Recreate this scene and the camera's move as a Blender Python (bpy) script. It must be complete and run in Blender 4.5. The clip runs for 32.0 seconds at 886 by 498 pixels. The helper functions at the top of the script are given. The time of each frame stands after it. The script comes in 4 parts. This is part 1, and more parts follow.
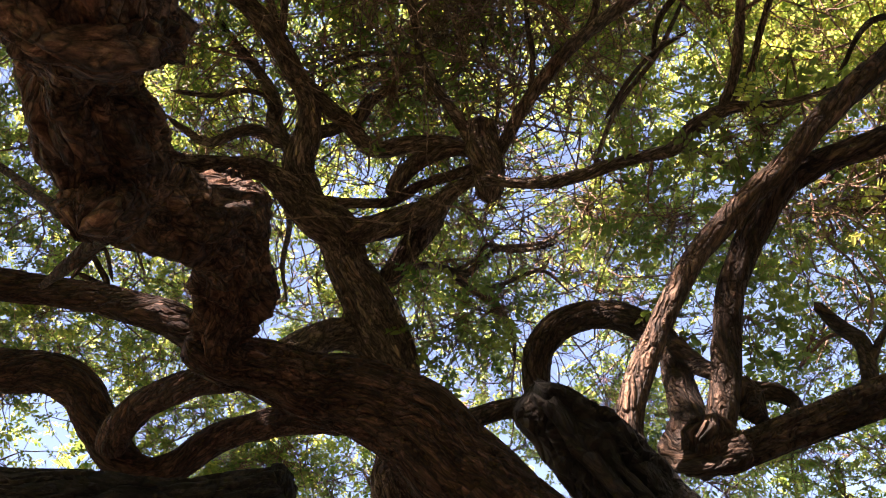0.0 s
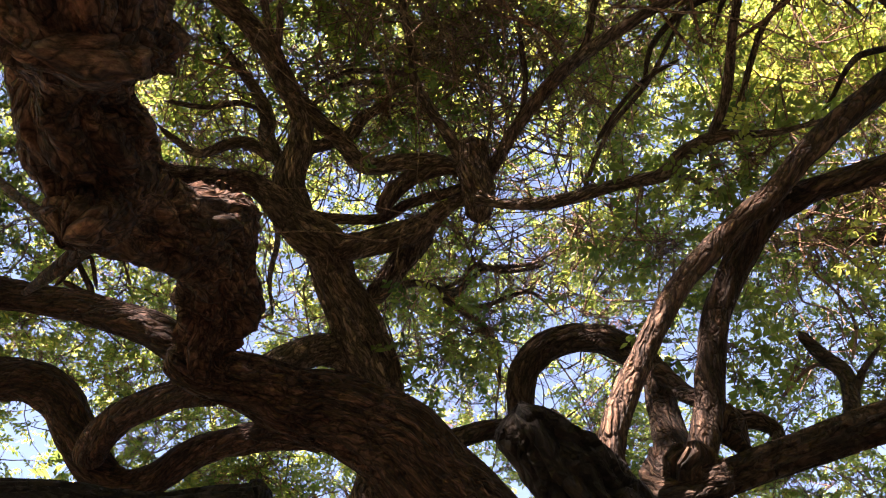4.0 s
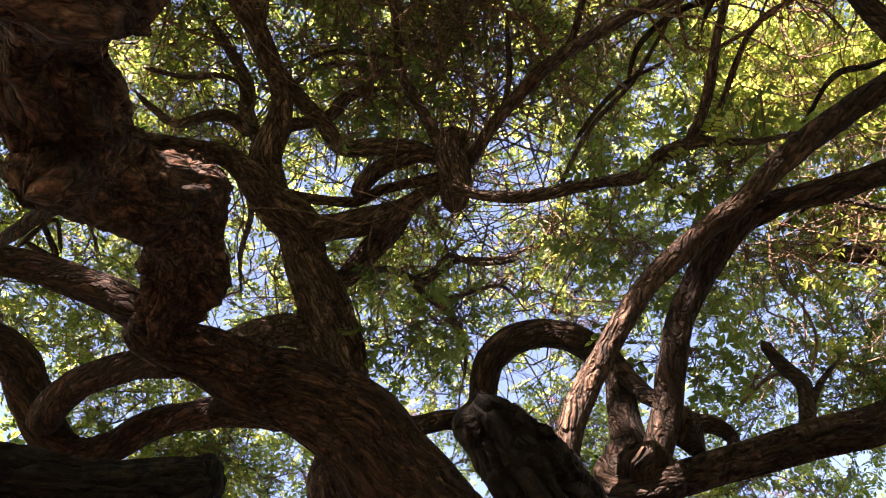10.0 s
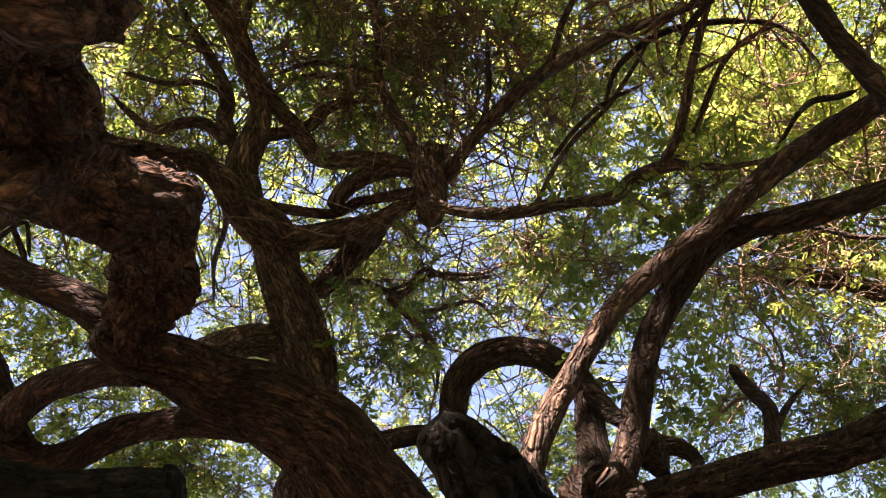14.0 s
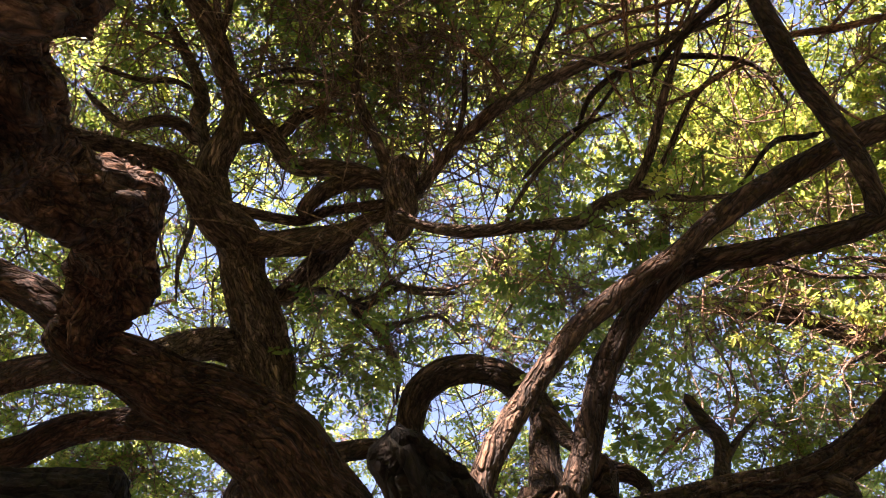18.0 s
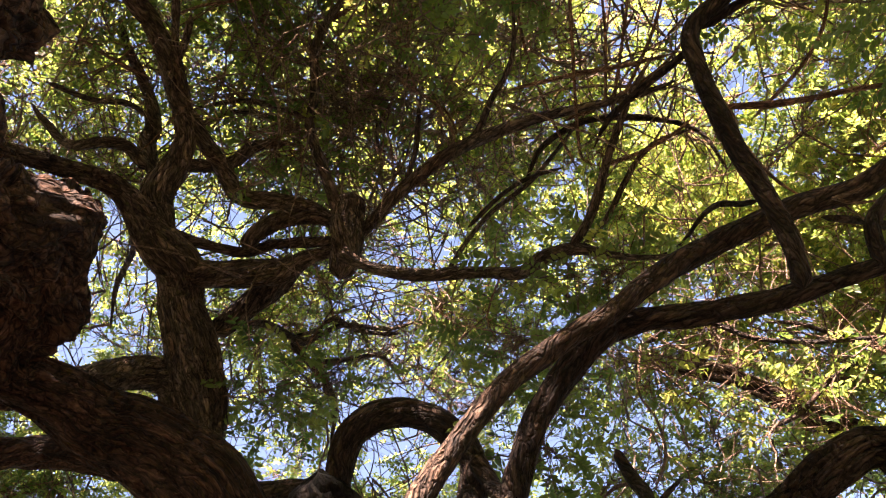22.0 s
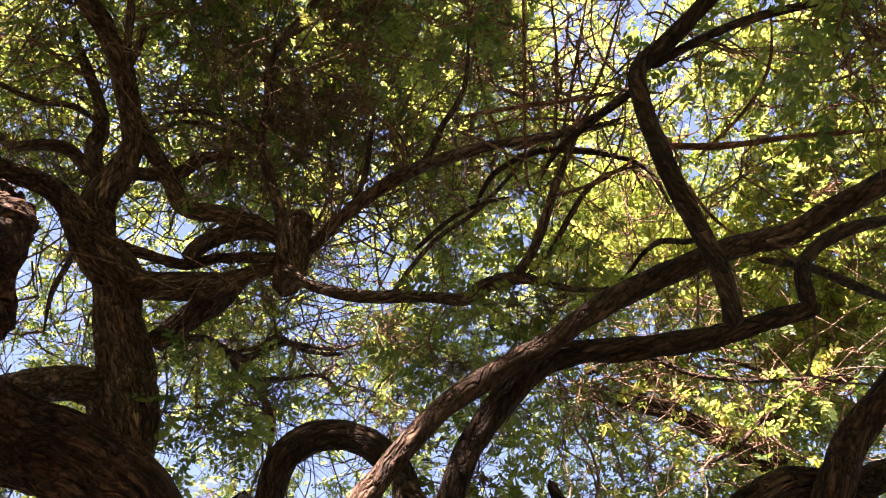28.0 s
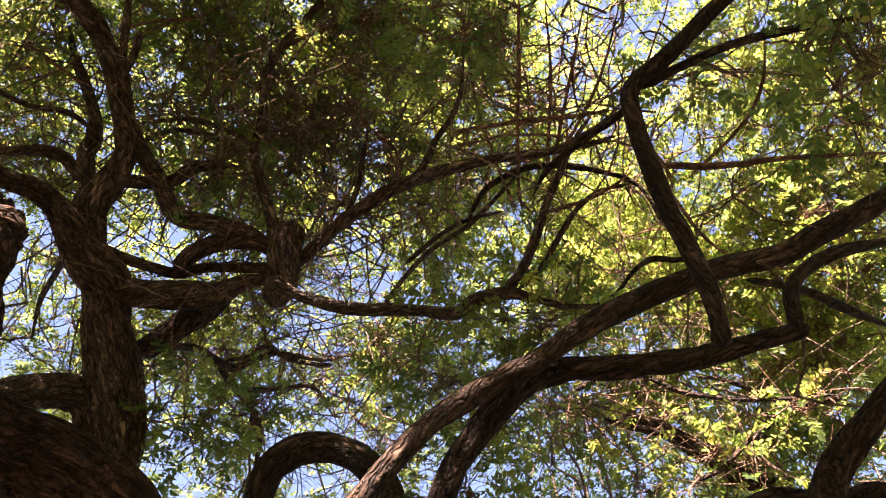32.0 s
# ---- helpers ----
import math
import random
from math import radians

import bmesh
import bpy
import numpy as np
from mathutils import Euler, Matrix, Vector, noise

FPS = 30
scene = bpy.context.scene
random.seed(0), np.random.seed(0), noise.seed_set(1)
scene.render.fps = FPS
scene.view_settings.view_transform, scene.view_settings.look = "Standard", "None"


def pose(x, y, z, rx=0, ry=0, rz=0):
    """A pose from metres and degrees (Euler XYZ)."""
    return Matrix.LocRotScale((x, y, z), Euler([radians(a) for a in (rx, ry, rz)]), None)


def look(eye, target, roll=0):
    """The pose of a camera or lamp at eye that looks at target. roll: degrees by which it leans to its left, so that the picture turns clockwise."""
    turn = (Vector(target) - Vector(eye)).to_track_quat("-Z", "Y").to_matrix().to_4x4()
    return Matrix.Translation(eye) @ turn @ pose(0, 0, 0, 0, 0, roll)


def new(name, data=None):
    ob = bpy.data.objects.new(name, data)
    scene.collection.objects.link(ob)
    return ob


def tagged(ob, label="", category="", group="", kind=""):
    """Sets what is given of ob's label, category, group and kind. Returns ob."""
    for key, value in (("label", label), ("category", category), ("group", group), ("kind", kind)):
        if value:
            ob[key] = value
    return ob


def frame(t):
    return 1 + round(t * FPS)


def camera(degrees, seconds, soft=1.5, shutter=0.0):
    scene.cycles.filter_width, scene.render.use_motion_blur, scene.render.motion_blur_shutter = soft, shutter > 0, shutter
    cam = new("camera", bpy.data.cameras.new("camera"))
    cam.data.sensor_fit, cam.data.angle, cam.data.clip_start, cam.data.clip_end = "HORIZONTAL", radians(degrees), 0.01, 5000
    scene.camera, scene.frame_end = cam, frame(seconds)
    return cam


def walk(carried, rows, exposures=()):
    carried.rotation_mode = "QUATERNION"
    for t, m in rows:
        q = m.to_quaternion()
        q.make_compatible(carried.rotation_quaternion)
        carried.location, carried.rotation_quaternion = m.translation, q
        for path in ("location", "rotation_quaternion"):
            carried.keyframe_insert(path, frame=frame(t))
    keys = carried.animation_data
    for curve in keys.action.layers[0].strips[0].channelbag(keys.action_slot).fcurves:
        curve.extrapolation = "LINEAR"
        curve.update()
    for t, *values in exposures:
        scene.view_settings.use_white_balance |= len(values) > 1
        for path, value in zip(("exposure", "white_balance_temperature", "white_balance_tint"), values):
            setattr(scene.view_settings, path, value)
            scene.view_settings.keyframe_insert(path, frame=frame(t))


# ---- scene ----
# ---- camera and path ----
cam = camera(59.55, 32.0, soft=1.1)
PATH = [
    (0.0, pose(-0.0138, -0.0299, 1.5342, 138.295, 1.524, 11.902)),
    (0.5, pose(-0.0133, -0.0303, 1.5350, 138.529, 1.432, 11.730)),
    (1.0, pose(-0.0129, -0.0302, 1.5359, 138.770, 1.297, 11.430)),
    (1.5, pose(-0.0125, -0.0300, 1.5369, 138.929, 1.158, 10.970)),
    (2.0, pose(-0.0123, -0.0309, 1.5378, 139.103, 0.977, 10.631)),
    (2.5, pose(-0.0108, -0.0315, 1.5391, 139.282, 0.969, 10.501)),
    (4.5, pose(-0.0004, -0.0256, 1.5363, 139.627, 0.967, 9.691)),
    (5.0, pose(0.0030, -0.0211, 1.5360, 139.564, 0.928, 9.112)),
    (5.5, pose(0.0049, -0.0173, 1.5366, 139.526, 0.747, 8.683)),
    (6.0, pose(0.0057, -0.0136, 1.5368, 139.411, 0.531, 8.474)),
    (6.5, pose(0.0081, -0.0079, 1.5369, 139.276, 0.418, 8.312)),
    (7.0, pose(0.0113, -0.0006, 1.5359, 139.077, 0.330, 8.139)),
    (7.5, pose(0.0135, 0.0073, 1.5340, 138.797, 0.077, 7.744)),
    (8.0, pose(0.0143, 0.0113, 1.5316, 138.668, -0.284, 7.277)),
    (8.5, pose(0.0150, 0.0112, 1.5288, 138.726, -0.417, 6.960)),
    (9.0, pose(0.0162, 0.0092, 1.5282, 138.726, -0.372, 6.737)),
    (9.5, pose(0.0189, 0.0059, 1.5305, 138.763, -0.323, 6.470)),
    (10.0, pose(0.0233, 0.0006, 1.5335, 138.966, -0.271, 6.157)),
    (10.5, pose(0.0278, -0.0058, 1.5362, 139.216, -0.359, 5.771)),
    (11.0, pose(0.0319, -0.0072, 1.5394, 139.381, -0.409, 5.586)),
    (11.5, pose(0.0355, -0.0072, 1.5402, 139.591, -0.438, 5.428)),
    (12.0, pose(0.0386, -0.0065, 1.5399, 139.705, -0.422, 5.185)),
    (12.5, pose(0.0414, -0.0063, 1.5406, 139.839, -0.418, 4.771)),
    (13.0, pose(0.0447, -0.0056, 1.5407, 139.878, -0.387, 4.437)),
    (13.5, pose(0.0493, -0.0059, 1.5402, 139.911, -0.391, 4.191)),
    (14.0, pose(0.0569, -0.0062, 1.5404, 139.938, -0.259, 3.900)),
    (14.5, pose(0.0648, -0.0043, 1.5416, 139.948, 0.031, 3.405)),
    (16.5, pose(0.0776, -0.0026, 1.5416, 140.190, -0.386, 1.755)),
    (17.0, pose(0.0807, -0.0035, 1.5410, 140.181, -0.501, 1.292)),
    (17.5, pose(0.0854, -0.0081, 1.5417, 140.504, -0.708, 0.808)),
    (18.0, pose(0.0942, -0.0154, 1.5446, 140.957, -0.853, 0.024)),
    (18.5, pose(0.1067, -0.0226, 1.5481, 141.211, -0.903, -0.811)),
    (19.0, pose(0.1178, -0.0274, 1.5508, 141.305, -0.875, -1.372)),
    (19.5, pose(0.1269, -0.0318, 1.5525, 141.607, -0.705, -1.770)),
    (20.0, pose(0.1345, -0.0380, 1.5538, 142.070, -0.591, -2.475)),
    (20.5, pose(0.1395, -0.0445, 1.5552, 142.513, -0.506, -3.184)),
    (21.0, pose(0.1428, -0.0511, 1.5573, 142.968, -0.553, -3.889)),
    (21.5, pose(0.1471, -0.0560, 1.5601, 143.372, -0.515, -4.312)),
    (22.0, pose(0.1534, -0.0573, 1.5627, 143.665, -0.382, -4.886)),
    (22.5, pose(0.1597, -0.0571, 1.5660, 143.864, -0.310, -5.453)),
    (23.0, pose(0.1660, -0.0588, 1.5679, 144.035, -0.336, -5.873)),
    (23.5, pose(0.1736, -0.0615, 1.5683, 144.246, -0.348, -6.321)),
    (24.0, pose(0.1829, -0.0629, 1.5695, 144.352, -0.292, -6.743)),
    (24.5, pose(0.1921, -0.0631, 1.5710, 144.424, -0.148, -7.104)),
    (25.0, pose(0.1991, -0.0626, 1.5721, 144.596, -0.092, -7.441)),
    (25.5, pose(0.2038, -0.0615, 1.5729, 144.796, -0.058, -7.705)),
    (27.5, pose(0.2130, -0.0633, 1.5711, 145.249, 0.343, -8.868)),
    (28.0, pose(0.2157, -0.0652, 1.5719, 145.343, 0.537, -9.115)),
    (28.5, pose(0.2184, -0.0681, 1.5746, 145.467, 0.494, -9.240)),
    (29.0, pose(0.2200, -0.0714, 1.5794, 145.564, 0.325, -9.355)),
    (29.5, pose(0.2217, -0.0769, 1.5829, 145.562, 0.237, -9.448)),
    (30.0, pose(0.2233, -0.0826, 1.5868, 145.737, 0.103, -9.602)),
    (30.5, pose(0.2253, -0.0879, 1.5882, 146.068, 0.051, -9.779)),
    (31.0, pose(0.2266, -0.0896, 1.5889, 146.267, 0.121, -10.053)),
    (31.5, pose(0.2276, -0.0874, 1.5886, 146.234, 0.243, -10.208)),
    (32.0, pose(0.2282, -0.0849, 1.5860, 146.059, 0.289, -10.237)),
]
walk(cam, PATH, exposures=[(0.0, 3.46, 7300, 33), (32.0, 3.46, 7300, 33)])

# ---- daylight ----
SUN_TO = Vector((-0.28, -0.64, 0.71)).normalized()
sun_data = bpy.data.lights.new("sun", "SUN")
sun_data.energy, sun_data.angle, sun_data.color = 5.0, radians(0.6), (1.0, 0.93, 0.82)
sun = new("sun", sun_data)
sun.matrix_world = look(SUN_TO * 50, (0, 0, 0))
world = bpy.data.worlds.new("sky")
world.use_nodes = True
scene.world = world
wn = world.node_tree.nodes
sky = wn.new("ShaderNodeTexSky")
sky.sky_type, sky.sun_disc = "NISHITA", False
sky.sun_elevation = math.asin(SUN_TO.z)
sky.sun_rotation = math.atan2(SUN_TO.x, SUN_TO.y)
sky.air_density, sky.dust_density, sky.ozone_density = 1.0, 0.4, 1.5
world.node_tree.links.new(sky.outputs[0], wn["Background"].inputs[0])
wn["Background"].inputs[1].default_value = 0.053


# ---- materials ----
def nodes_of(name):
    m = bpy.data.materials.new(name)
    m.use_nodes = True
    return m, m.node_tree.nodes, m.node_tree.links.new


def ramp(n, stops):
    r = n.new("ShaderNodeValToRGB")
    while len(r.color_ramp.elements) < len(stops):
        r.color_ramp.elements.new(0.5)
    for e, (at, col) in zip(r.color_ramp.elements, stops):
        e.position, e.color = at, (*col, 1)
    return r


def bark_material(name, dark, mid, pale, grain=1.0, depth=1.0, swirl=1.0):
    """Stringy, fissured bark: long furrows and fibres along the limb, with weathered patches."""
    m, n, link = nodes_of(name)
    bsdf = n["Principled BSDF"]
    at = n.new("ShaderNodeAttribute")
    at.attribute_name = "bark"

    def stretched(across, along, detail, rough):
        mp = n.new("ShaderNodeMapping")
        mp.inputs["Scale"].default_value = (across * grain, across * grain, along * grain * swirl)
        link(at.outputs["Vector"], mp.inputs["Vector"])
        t = n.new("ShaderNodeTexNoise")
        t.inputs["Scale"].default_value, t.inputs["Detail"].default_value = 1.0, detail
        t.inputs["Roughness"].default_value, t.inputs["Distortion"].default_value = rough, 0.6
        link(mp.outputs[0], t.inputs["Vector"])
        return t.outputs["Fac"]

    def calc(op, a, b_value=0.5, b_link=None):
        k = n.new("ShaderNodeMath")
        k.operation, k.inputs[1].default_value = op, b_value
        link(a, k.inputs[0])
        if b_link:
            link(b_link, k.inputs[1])
        return k.outputs[0]

    furrow = calc("ABSOLUTE", calc("SUBTRACT", stretched(22, 5.5, 5, 0.6), 0.5))
    furrow = calc("MINIMUM", calc("MULTIPLY", furrow, 7.0), 1.0)
    fibre = stretched(80, 15.0, 6, 0.72)
    blotch = stretched(4, 2.2, 5, 0.6)
    warp = n.new("ShaderNodeTexNoise")
    warp.inputs["Scale"].default_value, warp.inputs["Detail"].default_value = 9.0 * grain, 3
    link(at.outputs["Vector"], warp.inputs["Vector"])
    bent = n.new("ShaderNodeMixRGB")
    bent.blend_type, bent.inputs[0].default_value = "LINEAR_LIGHT", 0.05 / grain
    link(at.outputs["Vector"], bent.inputs[1])
    link(warp.outputs["Color"], bent.inputs[2])
    mp = n.new("ShaderNodeMapping")
    mp.inputs["Scale"].default_value = (26 * grain, 26 * grain, 5.0 * grain * swirl)
    link(bent.outputs[0], mp.inputs["Vector"])
    crack, plate = n.new("ShaderNodeTexVoronoi"), n.new("ShaderNodeTexVoronoi")
    crack.feature = "DISTANCE_TO_EDGE"
    for v in (crack, plate):
        v.inputs["Scale"].default_value = 1.0
        link(mp.outputs[0], v.inputs["Vector"])
    rim = calc("MINIMUM", calc("MULTIPLY", crack.outputs["Distance"], 5.0), 1.0)
    tone = n.new("ShaderNodeSeparateColor")
    link(plate.outputs["Color"], tone.inputs[0])
    c1 = ramp(n, [(0.28, dark), (0.5, mid), (0.76, pale)])
    link(fibre, c1.inputs[0])
    fr = ramp(n, [(0.0, (0.05, 0.042, 0.038)), (0.45, (0.8, 0.78, 0.76)), (1.0, (1, 1, 1))])
    link(calc("MINIMUM", furrow, 1.0, calc("ADD", calc("MULTIPLY", rim, 0.92), 0.08)), fr.inputs[0])
    c2 = n.new("ShaderNodeMixRGB")
    c2.blend_type, c2.inputs[0].default_value = "MULTIPLY", 0.9
    link(c1.outputs[0], c2.inputs[1])
    link(fr.outputs[0], c2.inputs[2])
    br = ramp(n, [(0.34, (0.62, 0.5, 0.44)), (0.52, (1.0, 1.0, 1.0)), (0.7, (1.3, 1.32, 1.34))])
    link(blotch, br.inputs[0])
    c3 = n.new("ShaderNodeMixRGB")
    c3.blend_type, c3.inputs[0].default_value = "MULTIPLY", 1.0
    link(c2.outputs[0], c3.inputs[1])
    link(br.outputs[0], c3.inputs[2])
    each = ramp(n, [(0.0, (0.6, 0.58, 0.57)), (0.6, (1.0, 1.0, 1.0)), (1.0, (1.5, 1.42, 1.36))])
    link(tone.outputs[0], each.inputs[0])
    c4 = n.new("ShaderNodeMixRGB")
    c4.blend_type, c4.inputs[0].default_value = "MULTIPLY", 1.0
    link(c3.outputs[0], c4.inputs[1])
    link(each.outputs[0], c4.inputs[2])
    link(c4.outputs[0], bsdf.inputs["Base Color"])
    bsdf.inputs["Roughness"].default_value = 0.85
    bsdf.inputs["Specular IOR Level"].default_value = 0.25
    lift = calc("ADD", calc("MULTIPLY", rim, 1.7), 0.0, calc("MULTIPLY", tone.outputs[1], 0.9))
    h = calc("ADD", calc("ADD", calc("MULTIPLY", fibre, 0.45), 0.0, calc("MULTIPLY", furrow, 0.6)), 0.0, lift)
    b1 = n.new("ShaderNodeBump")
    b1.inputs["Strength"].default_value, b1.inputs["Distance"].default_value = 1.0, 0.016 * depth
    link(h, b1.inputs["Height"])
    link(b1.outputs[0], bsdf.inputs["Normal"])
    return m


def leaf_material(name, low, high, through_low, through_high, share):
    """A thin leaf: a waxy upper skin and light that shines through it; each leaf a little different."""
    m, n, link = nodes_of(name)
    bsdf = n["Principled BSDF"]
    geo = n.new("ShaderNodeNewGeometry")
    c = ramp(n, [(0.0, low), (1.0, high)])
    link(geo.outputs["Random Per Island"], c.inputs[0])
    link(c.outputs[0], bsdf.inputs["Base Color"])
    bsdf.inputs["Roughness"].default_value = 0.48
    bsdf.inputs["Specular IOR Level"].default_value = 0.38
    tr = n.new("ShaderNodeBsdfTranslucent")
    c2 = ramp(n, [(0.0, through_low), (0.75, through_high), (1.0, (through_high[0] * 1.25, through_high[1], through_high[2]))])
    link(geo.outputs["Random Per Island"], c2.inputs[0])
    link(c2.outputs[0], tr.inputs[0])
    mix = n.new("ShaderNodeMixShader")
    mix.inputs[0].default_value = share
    link(bsdf.outputs[0], mix.inputs[1])
    link(tr.outputs[0], mix.inputs[2])
    link(mix.outputs[0], n["Material Output"].inputs[0])
    return m


BARK = bark_material("reddish_brown_bark", (0.022, 0.0107, 0.007), (0.078, 0.039, 0.025), (0.2, 0.108, 0.072))
BARK_GNARL = bark_material("gnarled_bark", (0.04, 0.021, 0.0135), (0.15, 0.08, 0.05), (0.36, 0.21, 0.14), 0.65, 1.8, 3.0)
BARK_DEEP = bark_material("dark_brown_bark", (0.02, 0.012, 0.008), (0.068, 0.042, 0.029), (0.16, 0.105, 0.075))
BARK_PALE = bark_material("tan_bark", (0.028, 0.016, 0.0105), (0.1, 0.06, 0.04), (0.25, 0.16, 0.112))
BARK_GREY = bark_material("grey_brown_bark", (0.052, 0.034, 0.025), (0.19, 0.13, 0.096), (0.38, 0.285, 0.225), 1.25)
# dark bark, its colour lowered further to stand for shade on the trunk
BARK_DARK = bark_material("dark_shaded_bark", (0.006, 0.0045, 0.004), (0.019, 0.014, 0.011), (0.055, 0.042, 0.033), 0.6, 2.4, 1.6)
TWIG = bark_material("twig_bark", (0.2, 0.1, 0.06), (0.4, 0.22, 0.14), (0.56, 0.36, 0.25), 3.0, 0.3)
TWIG_PALE = bark_material("dry_twig_bark", (0.2, 0.125, 0.085), (0.4, 0.27, 0.19), (0.56, 0.42, 0.32), 3.0, 0.3)
# one leaf in two tones: sunlight and shade are put into the colours
LEAF_LIT = leaf_material("lit_leaf", (0.055, 0.09, 0.014), (0.115, 0.16, 0.026), (0.145, 0.275, 0.045), (0.54, 0.58, 0.125), 0.62)
LEAF_SHADE = leaf_material("shaded_leaf", (0.028, 0.058, 0.016), (0.066, 0.108, 0.026), (0.12, 0.215, 0.04), (0.37, 0.45, 0.1), 0.48)


def ground_material():
    m, n, link = nodes_of("leaf_litter")
    tc = n.new("ShaderNodeTexCoord")
    a = n.new("ShaderNodeTexNoise")
    a.inputs["Scale"].default_value, a.inputs["Detail"].default_value = 14.0, 8
    link(tc.outputs["Object"], a.inputs["Vector"])
    c = ramp(n, [(0.3, (0.028, 0.019, 0.012)), (0.5, (0.06, 0.042, 0.027)), (0.7, (0.115, 0.083, 0.053))])
    link(a.outputs["Fac"], c.inputs[0])
    link(c.outputs[0], n["Principled BSDF"].inputs["Base Color"])
    n["Principled BSDF"].inputs["Roughness"].default_value = 0.95
    b = n.new("ShaderNodeBump")
    b.inputs["Distance"].default_value = 0.03
    link(a.outputs["Fac"], b.inputs["Height"])
    link(b.outputs[0], n["Principled BSDF"].inputs["Normal"])
    return m


# ---- building tools ----
RNG = np.random.default_rng(7)


def spline(pts, step):
    """Points along a smooth curve through pts (rows of x, y, z, radius), about step apart."""
    p = np.array(pts, float)
    p = np.vstack([2 * p[0] - p[1], p, 2 * p[-1] - p[-2]])
    p[:, 3] = np.maximum(p[:, 3], 0.002)
    out = []
    for i in range(1, len(p) - 2):
        a, b, c, d = p[i - 1:i + 3]
        n = max(2, int(np.linalg.norm(c[:3] - b[:3]) / step))
        t = np.linspace(0, 1, n, endpoint=False)[:, None]
        out.append(0.5 * (2 * b + (c - a) * t + (2 * a - 5 * b + 4 * c - d) * t ** 2 + (3 * b - a - 3 * c + d) * t ** 3))
    out.append(p[-2][None])
    out = np.vstack(out)
    out[:, 3] = np.clip(out[:, 3], p[:, 3].min() * 0.8, p[:, 3].max() * 1.1)
    return out


def frames_along(c):
    """Tangent and two side vectors that don't twist, at every point of a curve."""
    t = np.gradient(c, axis=0)
    t /= np.linalg.norm(t, axis=1)[:, None] + 1e-9
    a = np.cross(t[0], (0.3, 0.9, 0.2))
    sides = []
    for k in t:
        a = a - k * (a @ k)
        a /= np.linalg.norm(a) + 1e-9
        sides.append(a)
    a = np.array(sides)
    return t, a, np.cross(t, a)


def wavy(u, v, nu, nv, rng):
    """Smooth random values in -1..1 over u (a closed circle, 0..1) and v (cells)."""
    g = rng.uniform(-1, 1, (nu, nv))
    x, y = (u % 1) * nu, np.clip(v, 0, nv - 1.001)
    i, j = x.astype(int) % nu, y.astype(int)
    fx, fy = x - x.astype(int), y - j
    fx, fy = fx * fx * (3 - 2 * fx), fy * fy * (3 - 2 * fy)
    i2, j2 = (i + 1) % nu, np.minimum(j + 1, nv - 1)
    return (g[i, j] * (1 - fx) + g[i2, j] * fx) * (1 - fy) + (g[i, j2] * (1 - fx) + g[i2, j2] * fx) * fy


def mesh_from(name, verts, faces, material, bark=None, smooth=True):
    me = bpy.data.meshes.new(name)
    me.from_pydata(verts.tolist() if hasattr(verts, "tolist") else verts, [], faces.tolist() if hasattr(faces, "tolist") else faces)
    if bark is not None:
        at = me.attributes.new("bark", "FLOAT_VECTOR", "POINT")
        at.data.foreach_set("vector", np.asarray(bark, np.float32).ravel())
    me.materials.append(material)
    if smooth:
        me.polygons.foreach_set("use_smooth", [True] * len(me.polygons))
    return me


def fast_mesh(name, verts, faces, material, bark=None, smooth=False):
    """A mesh of triangles or of quads alone, from arrays."""
    me = bpy.data.meshes.new(name)
    k = faces.shape[1]
    me.vertices.add(len(verts))
    me.vertices.foreach_set("co", np.ascontiguousarray(verts, np.float32).ravel())
    me.loops.add(faces.size)
    me.loops.foreach_set("vertex_index", np.ascontiguousarray(faces, np.int32).ravel())
    me.polygons.add(len(faces))
    me.polygons.foreach_set("loop_start", np.arange(0, faces.size, k, dtype=np.int32))
    me.polygons.foreach_set("loop_total", np.full(len(faces), k, np.int32))
    me.polygons.foreach_set("use_smooth", np.full(len(faces), smooth))
    if bark is not None:
        at = me.attributes.new("bark", "FLOAT_VECTOR", "POINT")
        at.data.foreach_set("vector", np.ascontiguousarray(bark, np.float32).ravel())
    me.materials.append(material)
    me.update(calc_edges=True)
    return me


def under(name, me, parent, label="", kind=""):
    ob = new(name, me)
    ob.parent = parent
    if parent.type == "EMPTY":
        ob.matrix_parent_inverse = Matrix.Translation(-parent.location)
    if label or kind:
        tagged(ob, label=label, kind=kind)
    return ob


SKELETON = {}


